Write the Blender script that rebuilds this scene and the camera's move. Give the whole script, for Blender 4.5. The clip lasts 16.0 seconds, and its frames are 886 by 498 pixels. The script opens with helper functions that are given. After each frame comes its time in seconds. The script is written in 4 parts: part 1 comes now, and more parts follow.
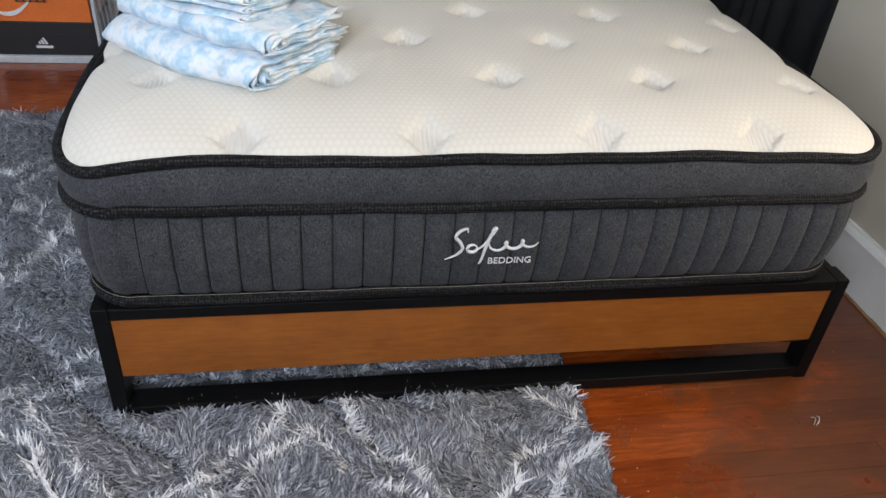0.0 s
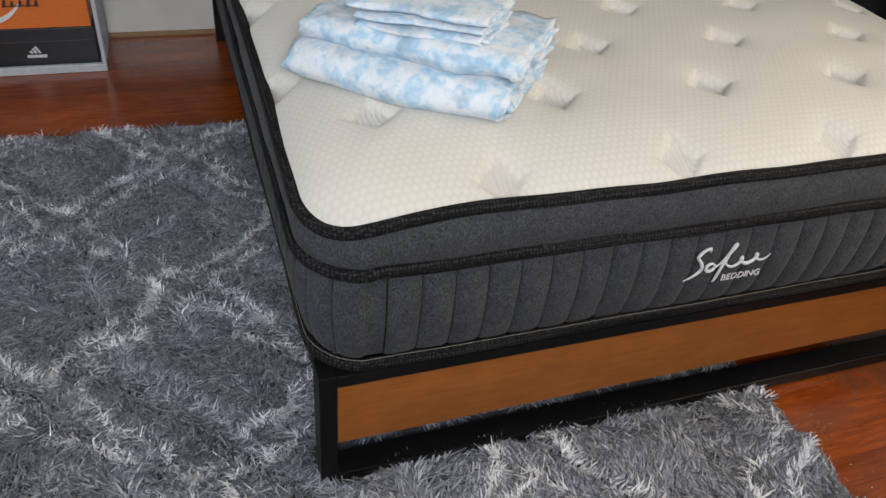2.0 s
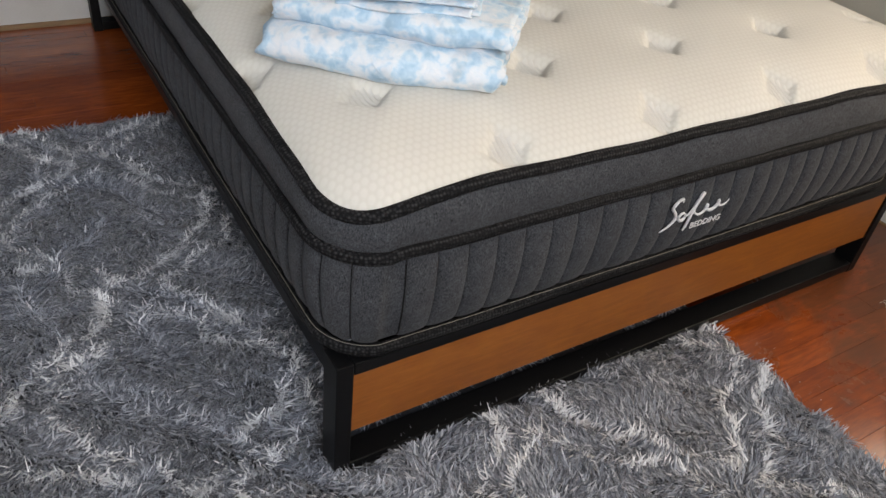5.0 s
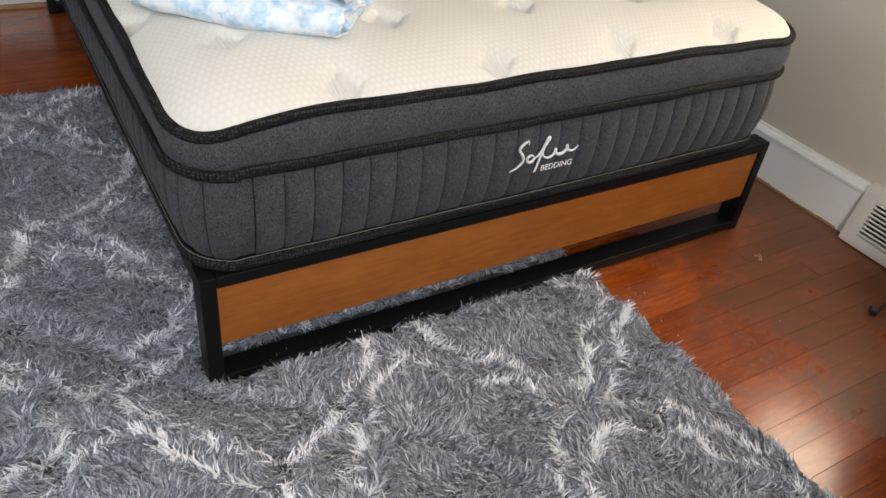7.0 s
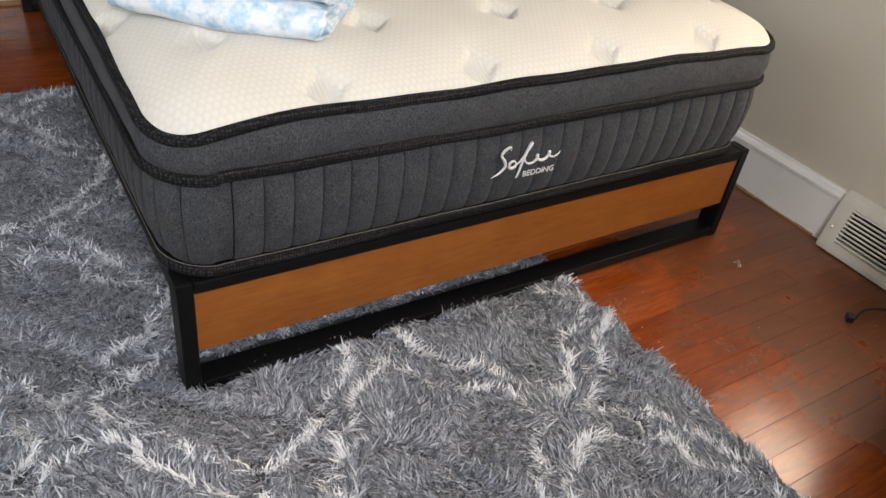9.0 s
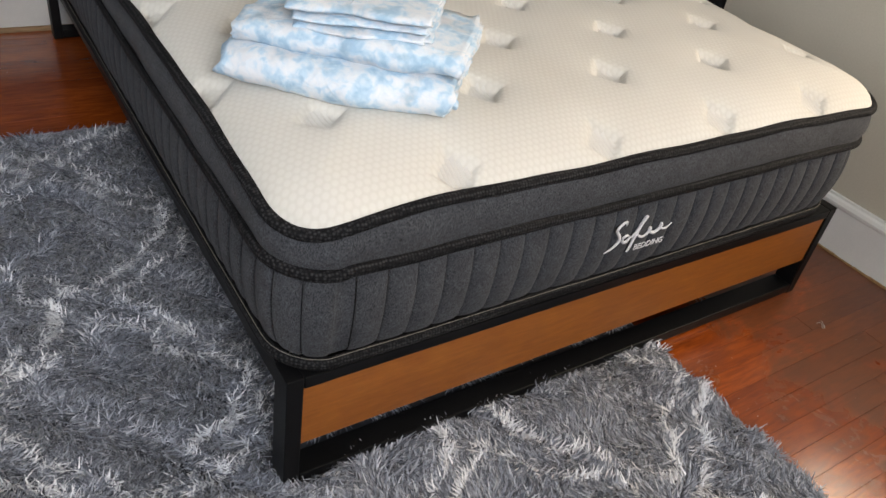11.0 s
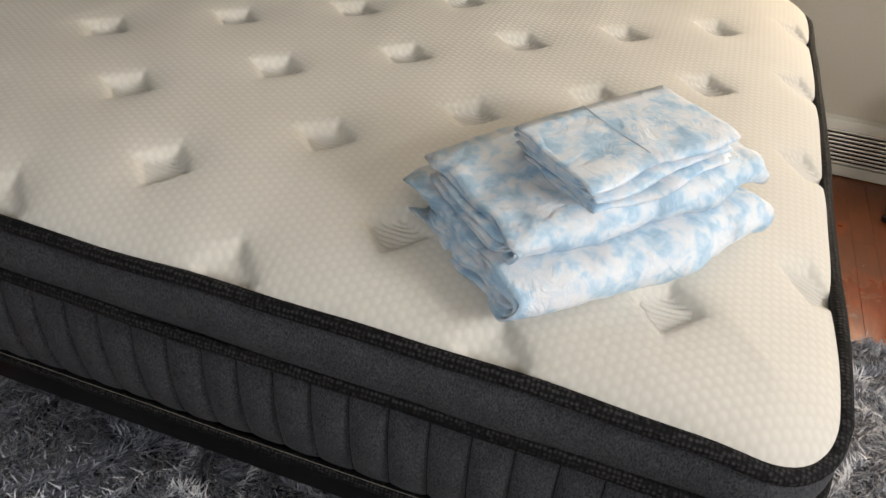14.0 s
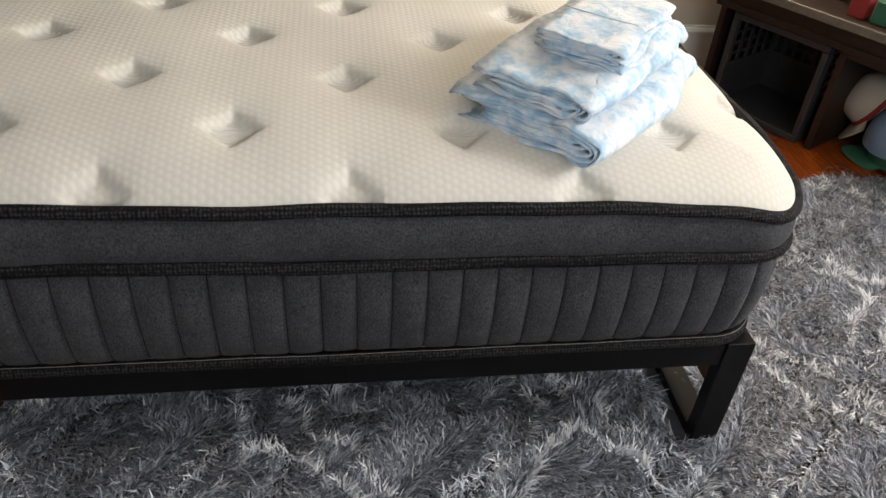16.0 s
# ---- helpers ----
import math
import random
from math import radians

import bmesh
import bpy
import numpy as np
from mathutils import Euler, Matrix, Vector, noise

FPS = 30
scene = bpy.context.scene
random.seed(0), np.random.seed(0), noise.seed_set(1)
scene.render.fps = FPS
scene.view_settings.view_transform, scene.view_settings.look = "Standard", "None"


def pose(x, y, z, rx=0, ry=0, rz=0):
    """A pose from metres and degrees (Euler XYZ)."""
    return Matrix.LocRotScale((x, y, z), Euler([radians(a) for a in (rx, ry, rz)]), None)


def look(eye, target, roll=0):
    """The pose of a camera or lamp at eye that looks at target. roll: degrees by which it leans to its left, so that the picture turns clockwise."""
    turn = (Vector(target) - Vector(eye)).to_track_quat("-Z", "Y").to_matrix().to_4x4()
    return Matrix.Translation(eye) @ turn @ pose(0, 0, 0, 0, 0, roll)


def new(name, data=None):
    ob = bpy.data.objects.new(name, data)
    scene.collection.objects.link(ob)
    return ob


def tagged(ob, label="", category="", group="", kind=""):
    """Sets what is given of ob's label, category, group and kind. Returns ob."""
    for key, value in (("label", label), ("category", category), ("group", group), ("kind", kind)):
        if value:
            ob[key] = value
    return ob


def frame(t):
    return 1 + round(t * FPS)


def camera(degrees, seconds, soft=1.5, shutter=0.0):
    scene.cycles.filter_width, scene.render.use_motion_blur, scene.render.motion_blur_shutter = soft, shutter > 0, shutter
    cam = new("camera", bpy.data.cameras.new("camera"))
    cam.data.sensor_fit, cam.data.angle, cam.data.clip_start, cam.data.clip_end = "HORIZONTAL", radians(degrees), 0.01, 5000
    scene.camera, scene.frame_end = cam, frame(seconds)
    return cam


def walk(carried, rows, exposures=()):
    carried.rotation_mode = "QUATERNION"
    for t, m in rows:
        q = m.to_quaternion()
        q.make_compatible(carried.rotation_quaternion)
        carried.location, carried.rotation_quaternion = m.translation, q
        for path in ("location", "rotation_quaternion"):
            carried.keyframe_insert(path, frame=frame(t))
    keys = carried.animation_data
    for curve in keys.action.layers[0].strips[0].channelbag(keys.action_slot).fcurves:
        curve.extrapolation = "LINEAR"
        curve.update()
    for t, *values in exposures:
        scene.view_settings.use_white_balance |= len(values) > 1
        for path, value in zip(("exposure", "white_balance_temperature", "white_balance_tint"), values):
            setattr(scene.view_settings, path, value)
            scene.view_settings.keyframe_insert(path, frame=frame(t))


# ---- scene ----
cam = camera(61.0, 16.0)
METRES, EYE, TILT, LEAN, TURN = 8.0, 1.5, 0.0, 0.0, 0.0
PATH = [
    (0, (0.371, -1.034, 1.095), (0.708, 0.578, -0.04), 5.1),
    (0.5, (0.247, -1.012, 1.094), (0.634, 0.581, -0.051), 5.3),
    (1, (0.086, -0.97, 1.096), (0.539, 0.597, -0.061), 5.6),
    (1.5, (-0.029, -0.899, 1.085), (0.487, 0.634, -0.092), 5.6),
    (2, (-0.13, -0.768, 1.092), (0.463, 0.723, -0.102), 5.6),
    (2.5, (-0.243, -0.669, 1.086), (0.453, 0.762, -0.126), 6.2),
    (3, (-0.365, -0.6, 1.093), (0.4, 0.777, -0.14), 6.2),
    (5.5, (-0.285, -0.768, 1.07), (0.638, 0.536, -0.133), 7.8),
    (6, (-0.231, -0.885, 1.07), (0.688, 0.429, -0.125), 7.7),
    (6.5, (-0.21, -0.953, 1.077), (0.706, 0.366, -0.116), 7.7),
    (7, (-0.203, -0.981, 1.079), (0.707, 0.343, -0.112), 7.5),
    (7.5, (-0.199, -0.987, 1.077), (0.712, 0.339, -0.111), 7.4),
    (8, (-0.197, -0.982, 1.076), (0.721, 0.341, -0.11), 7.6),
    (10.5, (-0.24, -0.851, 1.082), (0.767, 0.421, -0.088), 10.4),
    (11, (-0.321, -0.715, 1.103), (0.682, 0.561, -0.066), 10.5),
    (11.5, (-0.37, -0.568, 1.11), (0.627, 0.715, -0.056), 10.1),
    (12, (-0.347, -0.336, 1.124), (0.683, 0.929, -0.033), 9.1),
    (12.5, (-0.341, -0.18, 1.116), (0.795, 0.987, -0.044), 8.1),
    (13, (-0.457, -0.041, 1.13), (0.825, 0.946, -0.045), 7.0),
    (13.5, (-0.55, 0.086, 1.126), (0.863, 0.837, -0.075), 5.2),
    (14, (-0.539, 0.245, 1.119), (0.975, 0.71, -0.102), 4.2),
    (14.5, (-0.555, 0.391, 1.108), (1.012, 0.574, -0.121), 4.1),
    (15, (-0.628, 0.521, 1.106), (0.946, 0.48, -0.129), 4.0),
    (15.5, (-0.724, 0.591, 1.104), (0.84, 0.391, -0.126), 4.1),
    (16, (-0.82, 0.681, 1.115), (0.746, 0.413, -0.099), 4.4),
]
EXPOSURES = [(0.0, -0.32, 6050, 9), (1.5, -0.38, 6250, 8), (2.5, -0.60, 6500, 9), (3.2, -0.58, 6450, 9), (5.5, -0.36, 6650, 10), (7.0, -0.20, 6600, 10), (8.2, -0.20, 6650, 10),
             (10.5, -0.22, 6700, 10), (11.5, -0.36, 6550, 10), (12.5, -0.36, 7000, 10), (14.5, -0.22, 7050, 10), (16.0, 0.10, 7050, 10)]
walk(cam, [(t, look(eye, target, roll)) for t, eye, target, roll in PATH], EXPOSURES)

# ---- light ----
world = bpy.data.worlds.new("sky")
scene.world = world
world.use_nodes = True
wn = world.node_tree
sky = wn.nodes.new("ShaderNodeTexSky")
sky.sky_type = 'NISHITA'
sky.sun_disc = False
sky.sun_elevation, sky.sun_rotation = radians(40), radians(200)
wn.nodes["Background"].inputs["Strength"].default_value = 0.06
wn.links.new(sky.outputs[0], wn.nodes["Background"].inputs["Color"])


def window_light(name, m, w, h, power, color):
    lamp = bpy.data.lights.new(name, 'AREA')
    lamp.shape, lamp.size, lamp.size_y, lamp.energy, lamp.color = 'RECTANGLE', w, h, power, color
    ob = new(name, lamp)
    ob.matrix_world = m
    return ob


# daylight entering by the window behind the foot of the bed and by the side window
window_light("daylight_foot_window", look((-0.25, -1.84, 1.66), (-0.25, 0.0, 1.66)), 0.72, 0.80, 74, (0.94, 0.965, 1.03))
window_light("daylight_side_window", look((1.76, -0.42, 1.20), (0.0, -0.42, 1.20)), 0.54, 1.14, 25, (1.0, 0.83, 0.64))
# unseen west lamp, added to brighten the bed's west side and the rug
window_light("west_fill_light", look((-2.06, 0.35, 1.40), (0.0, 0.35, 1.40)), 0.84, 1.02, 21, (0.84, 0.95, 1.10))


# ---- materials ----
def nodes_of(name):
    m = bpy.data.materials.new(name)
    m.use_nodes = True
    t = m.node_tree
    return m, t, t.nodes["Principled BSDF"]


def node(t, kind, **values):
    n = t.nodes.new(kind)
    for k, v in values.items():
        n.inputs[k].default_value = v
    return n


def coords(t, stretch=(1, 1, 1), shift=False, turn=0.0):
    c = t.nodes.new("ShaderNodeTexCoord")
    mp = t.nodes.new("ShaderNodeMapping")
    mp.inputs["Scale"].default_value = stretch
    mp.inputs["Rotation"].default_value = (0, 0, turn)
    t.links.new(c.outputs["Object"], mp.inputs["Vector"])
    if shift:
        info = t.nodes.new("ShaderNodeObjectInfo")
        mul = t.nodes.new("ShaderNodeMath")
        mul.operation = 'MULTIPLY'
        mul.inputs[1].default_value = 37.0
        t.links.new(info.outputs["Random"], mul.inputs[0])
        t.links.new(mul.outputs[0], mp.inputs["Location"])
    return mp.outputs[0]


def ramp(t, fac, stops):
    r = t.nodes.new("ShaderNodeValToRGB")
    e = r.color_ramp.elements
    while len(e) < len(stops):
        e.new(0.5)
    for s, (p, c) in zip(e, stops):
        s.position, s.color = p, (*c, 1)
    t.links.new(fac, r.inputs[0])
    return r.outputs[0]


def mixed(t, a, b, fac, how='MIX'):
    m = t.nodes.new("ShaderNodeMix")
    m.data_type, m.blend_type = 'RGBA', how
    for sock, v in ((m.inputs[0], fac), (m.inputs[6], a), (m.inputs[7], b)):
        if isinstance(v, (int, float)):
            sock.default_value = v
        elif isinstance(v, tuple):
            sock.default_value = (*v, 1)
        else:
            t.links.new(v, sock)
    return m.outputs[2]


def math2(t, op, a, b=0.0):
    m = t.nodes.new("ShaderNodeMath")
    m.operation = op
    for sock, v in zip(m.inputs, (a, b)):
        if isinstance(v, (int, float)):
            sock.default_value = v
        else:
            t.links.new(v, sock)
    return m.outputs[0]


def bump(t, p, height, strength, distance, under=None):
    b = t.nodes.new("ShaderNodeBump")
    b.inputs["Strength"].default_value, b.inputs["Distance"].default_value = strength, distance
    t.links.new(height, b.inputs["Height"])
    if under is not None:
        t.links.new(under, b.inputs["Normal"])
    t.links.new(b.outputs[0], p.inputs["Normal"])
    return b.outputs[0]


def noise_of(t, vec, scale, detail=4.0, rough=0.55, warp=0.0):
    n = node(t, "ShaderNodeTexNoise", Scale=scale, Detail=detail, Roughness=rough, Distortion=warp)
    t.links.new(vec, n.inputs["Vector"])
    return n.outputs[0]


def plain(name, dark, light, rough, grain=60.0, relief=0.25, depth=0.001, metal=0.0, stretch=(1, 1, 1), blotch=4.0, spread=0.12):
    """Two tones mixed by grain, with broad blotches, gloss variation and fine relief."""
    m, t, p = nodes_of(name)
    v = coords(t, stretch)
    fine, broad = noise_of(t, v, grain, 6.0), noise_of(t, v, blotch, 3.0)
    c = ramp(t, fine, [(0.3, dark), (0.7, light)])
    c = mixed(t, c, ramp(t, broad, [(0.3, (0.8, 0.8, 0.8)), (0.7, (1, 1, 1))]), 0.8, 'MULTIPLY')
    t.links.new(c, p.inputs["Base Color"])
    r = math2(t, 'ADD', math2(t, 'MULTIPLY', broad, spread), rough - spread / 2)
    t.links.new(r, p.inputs["Roughness"])
    p.inputs["Metallic"].default_value = metal
    if relief:
        bump(t, p, fine, relief, depth)
    return m


def sheen(m, weight, rough=0.4):
    p = m.node_tree.nodes["Principled BSDF"]
    p.inputs["Sheen Weight"].default_value, p.inputs["Sheen Roughness"].default_value = weight, rough
    return m


def boards_material():
    m, t, p = nodes_of("varnished_floor_boards")
    v = coords(t, (0.12, 1, 1), True)
    v2 = coords(t, (0.5, 1, 1), True)
    grain, streak = noise_of(t, v, 120, 8, 0.65, 0.6), noise_of(t, v2, 14, 4, 0.5, 0.3)
    c = ramp(t, grain, [(0.25, (0.165, 0.030, 0.0045)), (0.55, (0.33, 0.070, 0.0095)), (0.8, (0.45, 0.108, 0.015))])
    c = mixed(t, c, ramp(t, streak, [(0.3, (0.66, 0.58, 0.54)), (0.65, (1, 1, 1))]), 0.75, 'MULTIPLY')
    info = t.nodes.new("ShaderNodeObjectInfo")
    c = mixed(t, c, ramp(t, info.outputs["Random"], [(0.0, (0.74, 0.68, 0.66)), (0.5, (0.92, 0.9, 0.9)), (1.0, (1, 1, 1))]), 1.0, 'MULTIPLY')
    # grime and worn varnish, densest in the corner towards the wall
    g = t.nodes.new("ShaderNodeNewGeometry")
    place = node(t, "ShaderNodeMapping")
    t.links.new(g.outputs["Position"], place.inputs["Vector"])
    sep = t.nodes.new("ShaderNodeSeparateXYZ")
    t.links.new(g.outputs["Position"], sep.inputs[0])
    cloud = noise_of(t, place.outputs[0], 4.5, 6, 0.62, 0.5)
    dirt = math2(t, 'ADD', math2(t, 'MULTIPLY', cloud, 0.9), math2(t, 'MULTIPLY', sep.outputs[0], 0.42))
    dirt = ramp(t, dirt, [(0.90, (0, 0, 0)), (1.36, (1, 1, 1))])
    c = mixed(t, c, (0.068, 0.031, 0.013), math2(t, 'MULTIPLY', dirt, 0.6))
    t.links.new(c, p.inputs["Base Color"])
    worn = noise_of(t, v2, 5, 5, 0.6)
    fine = noise_of(t, place.outputs[0], 55, 5, 0.7)
    r = math2(t, 'ADD', math2(t, 'MULTIPLY', worn, 0.20), math2(t, 'MULTIPLY', fine, 0.12))
    t.links.new(math2(t, 'ADD', r, math2(t, 'ADD', math2(t, 'MULTIPLY', dirt, 0.12), 0.07)), p.inputs["Roughness"])
    p.inputs["Coat Weight"].default_value, p.inputs["Coat Roughness"].default_value = 0.30, 0.18
    bump(t, p, mixed(t, grain, streak, 0.4), 0.22, 0.0008)
    return m


def knit_material():
    """White quilted knit with a honeycomb of small raised cells."""
    m, t, p = nodes_of("white_honeycomb_knit")
    v = coords(t)
    sep = t.nodes.new("ShaderNodeSeparateXYZ")
    t.links.new(v, sep.inputs[0])
    k = 2 * math.pi / 0.0105
    waves = []
    for a in (0, 60, 120):
        s = math2(t, 'ADD', math2(t, 'MULTIPLY', sep.outputs[0], k * math.sin(radians(a))), math2(t, 'MULTIPLY', sep.outputs[1], k * math.cos(radians(a))))
        waves.append(math2(t, 'COSINE', s))
    h = math2(t, 'ADD', math2(t, 'ADD', waves[0], waves[1]), waves[2])
    h = math2(t, 'MULTIPLY', math2(t, 'ADD', h, 1.5), 0.22)
    fine = noise_of(t, v, 900, 2)
    broad = noise_of(t, v, 3, 3)
    c = ramp(t, h, [(0.0, (0.555, 0.535, 0.485)), (0.45, (0.595, 0.577, 0.53))])
    c = mixed(t, c, ramp(t, broad, [(0.3, (0.95, 0.94, 0.92)), (0.7, (1, 1, 1))]), 1.0, 'MULTIPLY')
    t.links.new(c, p.inputs["Base Color"])
    p.inputs["Roughness"].default_value = 0.85
    p.inputs["Sheen Weight"].default_value = 0.15
    b1 = bump(t, p, h, 0.26, 0.0016)
    bump(t, p, fine, 0.15, 0.0006, b1)
    return m


def heather_material(name, dark, light):
    """Dark heathered cloth: a fine twill of two threads."""
    m, t, p = nodes_of(name)
    v = coords(t)
    w = node(t, "ShaderNodeTexWave", Scale=230.0, Distortion=3.0, Detail=2.0)
    w.bands_direction = 'DIAGONAL'
    t.links.new(v, w.inputs["Vector"])
    fleck = noise_of(t, coords(t, (1, 1, 0.5)), 520, 4, 0.7)
    broad = noise_of(t, v, 28, 5, 0.7)
    f = math2(t, 'ADD', math2(t, 'MULTIPLY', w.outputs[1], 0.08), math2(t, 'MULTIPLY', fleck, 0.92))
    c = ramp(t, f, [(0.34, dark), (0.70, light)])
    c = mixed(t, c, ramp(t, broad, [(0.32, (0.74, 0.74, 0.76)), (0.68, (1.08, 1.08, 1.08))]), 1.0, 'MULTIPLY')
    t.links.new(c, p.inputs["Base Color"])
    p.inputs["Roughness"].default_value = 0.92
    p.inputs["Sheen Weight"].default_value, p.inputs["Specular IOR Level"].default_value = 0.05, 0.2
    bump(t, p, f, 0.18, 0.0005)
    return m


def tape_material():
    """Black woven edging with a chequer of ribs, their highlights put into the colour as grey tops."""
    m, t, p = nodes_of("black_woven_tape")
    v = coords(t)
    ch = t.nodes.new("ShaderNodeTexVoronoi")
    ch.inputs["Scale"].default_value, ch.inputs["Randomness"].default_value = 190, 0.35
    t.links.new(v, ch.inputs["Vector"])
    c = ramp(t, ch.outputs["Distance"], [(0.15, (0.034, 0.033, 0.034)), (0.55, (0.004, 0.004, 0.0045))])
    t.links.new(c, p.inputs["Base Color"])
    p.inputs["Roughness"].default_value = 0.8
    p.inputs["Specular IOR Level"].default_value = 0.15
    inv = math2(t, 'SUBTRACT', 1.0, ch.outputs["Distance"])
    bump(t, p, inv, 0.8, 0.0025)
    return m


def pile_material(name, tones):
    """Shag yarn, each tuft of its own tone."""
    m, t, p = nodes_of(name)
    g = t.nodes.new("ShaderNodeNewGeometry")
    c = ramp(t, g.outputs["Random Per Island"], tones)
    broad = noise_of(t, coords(t), 2.2, 4, 0.6)
    c = mixed(t, c, ramp(t, broad, [(0.3, (0.80, 0.84, 0.90)), (0.7, (1.0, 0.98, 0.96))]), 1.0, 'MULTIPLY')
    t.links.new(c, p.inputs["Base Color"])
    p.inputs["Roughness"].default_value = 0.6
    p.inputs["Sheen Weight"].default_value, p.inputs["Sheen Roughness"].default_value = 0.3, 0.4
    return m


def dyed_material(name, seed):
    """White cotton with clouded light-blue dye."""
    m, t, p = nodes_of(name)
    c0 = t.nodes.new("ShaderNodeTexCoord")
    mp = t.nodes.new("ShaderNodeMapping")
    mp.inputs["Location"].default_value = (seed, seed * 0.7, seed * 1.3)
    t.links.new(c0.outputs["Object"], mp.inputs["Vector"])
    v = mp.outputs[0]
    a, b, tan = noise_of(t, v, 30, 2, 0.5, 0.35), noise_of(t, v, 74, 2, 0.5, 0.5), noise_of(t, v, 13, 3, 0.5, 0.5)
    f = math2(t, 'ADD', math2(t, 'MULTIPLY', a, 0.62), math2(t, 'MULTIPLY', b, 0.38))
    c = ramp(t, f, [(0.38, (0.33, 0.49, 0.635)), (0.46, (0.44, 0.59, 0.71)), (0.52, (0.60, 0.67, 0.735)), (0.60, (0.68, 0.71, 0.745))])
    c = mixed(t, c, ramp(t, tan, [(0.54, (1, 1, 1)), (0.66, (0.80, 0.77, 0.76))]), 0.8, 'MULTIPLY')
    t.links.new(c, p.inputs["Base Color"])
    p.inputs["Roughness"].default_value = 0.72
    p.inputs["Sheen Weight"].default_value = 0.15
    weave = noise_of(t, v, 700, 2)
    crease = noise_of(t, v, 34, 5, 0.6, 0.9)
    b1 = bump(t, p, crease, 0.6, 0.008)
    bump(t, p, weave, 0.12, 0.0005, b1)
    return m


def panel_wood():
    m, t, p = nodes_of("stained_bamboo_panel")
    v = coords(t, (0.10, 1, 1))
    g, s = noise_of(t, v, 150, 7, 0.6, 0.4), noise_of(t, coords(t, (0.6, 1, 1.0)), 13, 6, 0.68)
    c = ramp(t, g, [(0.2, (0.225, 0.068, 0.0095)), (0.55, (0.29, 0.096, 0.014)), (0.85, (0.35, 0.124, 0.021))])
    c = mixed(t, c, ramp(t, s, [(0.3, (0.66, 0.60, 0.56)), (0.68, (1, 1, 1))]), 0.9, 'MULTIPLY')
    t.links.new(c, p.inputs["Base Color"])
    t.links.new(math2(t, 'ADD', math2(t, 'MULTIPLY', s, 0.2), 0.32), p.inputs["Roughness"])
    bump(t, p, g, 0.15, 0.0006)
    return m


def clear_plastic():
    m, t, p = nodes_of("clear_plastic")
    p.inputs["Base Color"].default_value = (0.93, 0.95, 0.96, 1)
    p.inputs["Transmission Weight"].default_value = 1.0
    p.inputs["IOR"].default_value = 1.2
    n = noise_of(t, coords(t), 20, 3)
    t.links.new(math2(t, 'ADD', math2(t, 'MULTIPLY', n, 0.1), 0.02), p.inputs["Roughness"])
    return m


BOARDS, KNIT, TAPE, PANEL, CLEAR = boards_material(), knit_material(), tape_material(), panel_wood(), clear_plastic()
RIBBED = heather_material("charcoal_heather_cloth", (0.0075, 0.008, 0.0092), (0.090, 0.0945, 0.104))
PILE = pile_material("grey_shag_yarn", [(0.0, (0.045, 0.048, 0.060)), (0.45, (0.20, 0.213, 0.248)), (0.85, (0.39, 0.406, 0.450)), (1.0, (0.60, 0.61, 0.65))])
PILE_WHITE = pile_material("white_shag_yarn", [(0.0, (0.78, 0.78, 0.80)), (1.0, (0.90, 0.90, 0.91))])
BACKING = plain("rug_backing", (0.035, 0.036, 0.042), (0.06, 0.062, 0.070), 0.95)
STEEL = plain("black_powder_coated_steel", (0.003, 0.003, 0.0034), (0.006, 0.006, 0.0065), 0.42, 420, 0.25, 0.0004)
STEEL.node_tree.nodes["Principled BSDF"].inputs["Specular IOR Level"].default_value = 0.18
TUFT = plain("white_satin_tuft", (0.60, 0.58, 0.535), (0.65, 0.632, 0.59), 0.6, 400)
THREAD = plain("silver_thread", (0.58, 0.58, 0.60), (0.80, 0.80, 0.82), 0.45, 700, 0.5, 0.0006)
STITCH = plain("beige_thread", (0.15, 0.135, 0.115), (0.23, 0.21, 0.175), 0.8, 500)
BLUE_STITCH = plain("grey_blue_thread", (0.40, 0.48, 0.56), (0.48, 0.56, 0.63), 0.8, 500)
GREIGE = plain("greige_wall_paint", (0.53, 0.488, 0.395), (0.575, 0.53, 0.435), 0.62, 220, 0.2, 0.0008, blotch=1.2)
TEAL = plain("dark_teal_wall_paint", (0.022, 0.05, 0.075), (0.028, 0.062, 0.09), 0.6, 220, 0.2, 0.0008)
TRIM = plain("white_trim_paint", (0.80, 0.80, 0.77), (0.85, 0.85, 0.82), 0.42, 300, 0.10, 0.0005)
OAK = plain("tan_shoe_moulding", (0.26, 0.15, 0.07), (0.38, 0.23, 0.11), 0.5, 90, 0.2, 0.0006, stretch=(0.2, 1, 1))
# unseen ceiling, its paint tinted cream to warm the light it bounces
CEIL = plain("cream_bounce_ceiling", (0.72, 0.68, 0.60), (0.79, 0.75, 0.67), 0.9, 120, 0.3, 0.001)
VENT = plain("cream_enamelled_steel", (0.60, 0.57, 0.49), (0.68, 0.65, 0.57), 0.42, 300, 0.15, 0.0005)
SLOT_SHADE = plain("slot_shade_black", (0.012, 0.011, 0.010), (0.02, 0.018, 0.016), 0.9)
DARKWOOD = plain("dark_walnut", (0.012, 0.006, 0.0045), (0.032, 0.017, 0.012), 0.45, 80, 0.25, 0.0008, stretch=(0.2, 1, 1))
BACKBOARD = plain("grey_back_board", (0.075, 0.068, 0.066), (0.125, 0.115, 0.112), 0.85, 90)
EDGEWOOD = plain("worn_tan_edge", (0.12, 0.10, 0.075), (0.19, 0.165, 0.125), 0.6, 120)
CRATE = plain("dusty_black_plastic", (0.020, 0.020, 0.022), (0.045, 0.044, 0.046), 0.55, 140, 0.2, 0.0006)
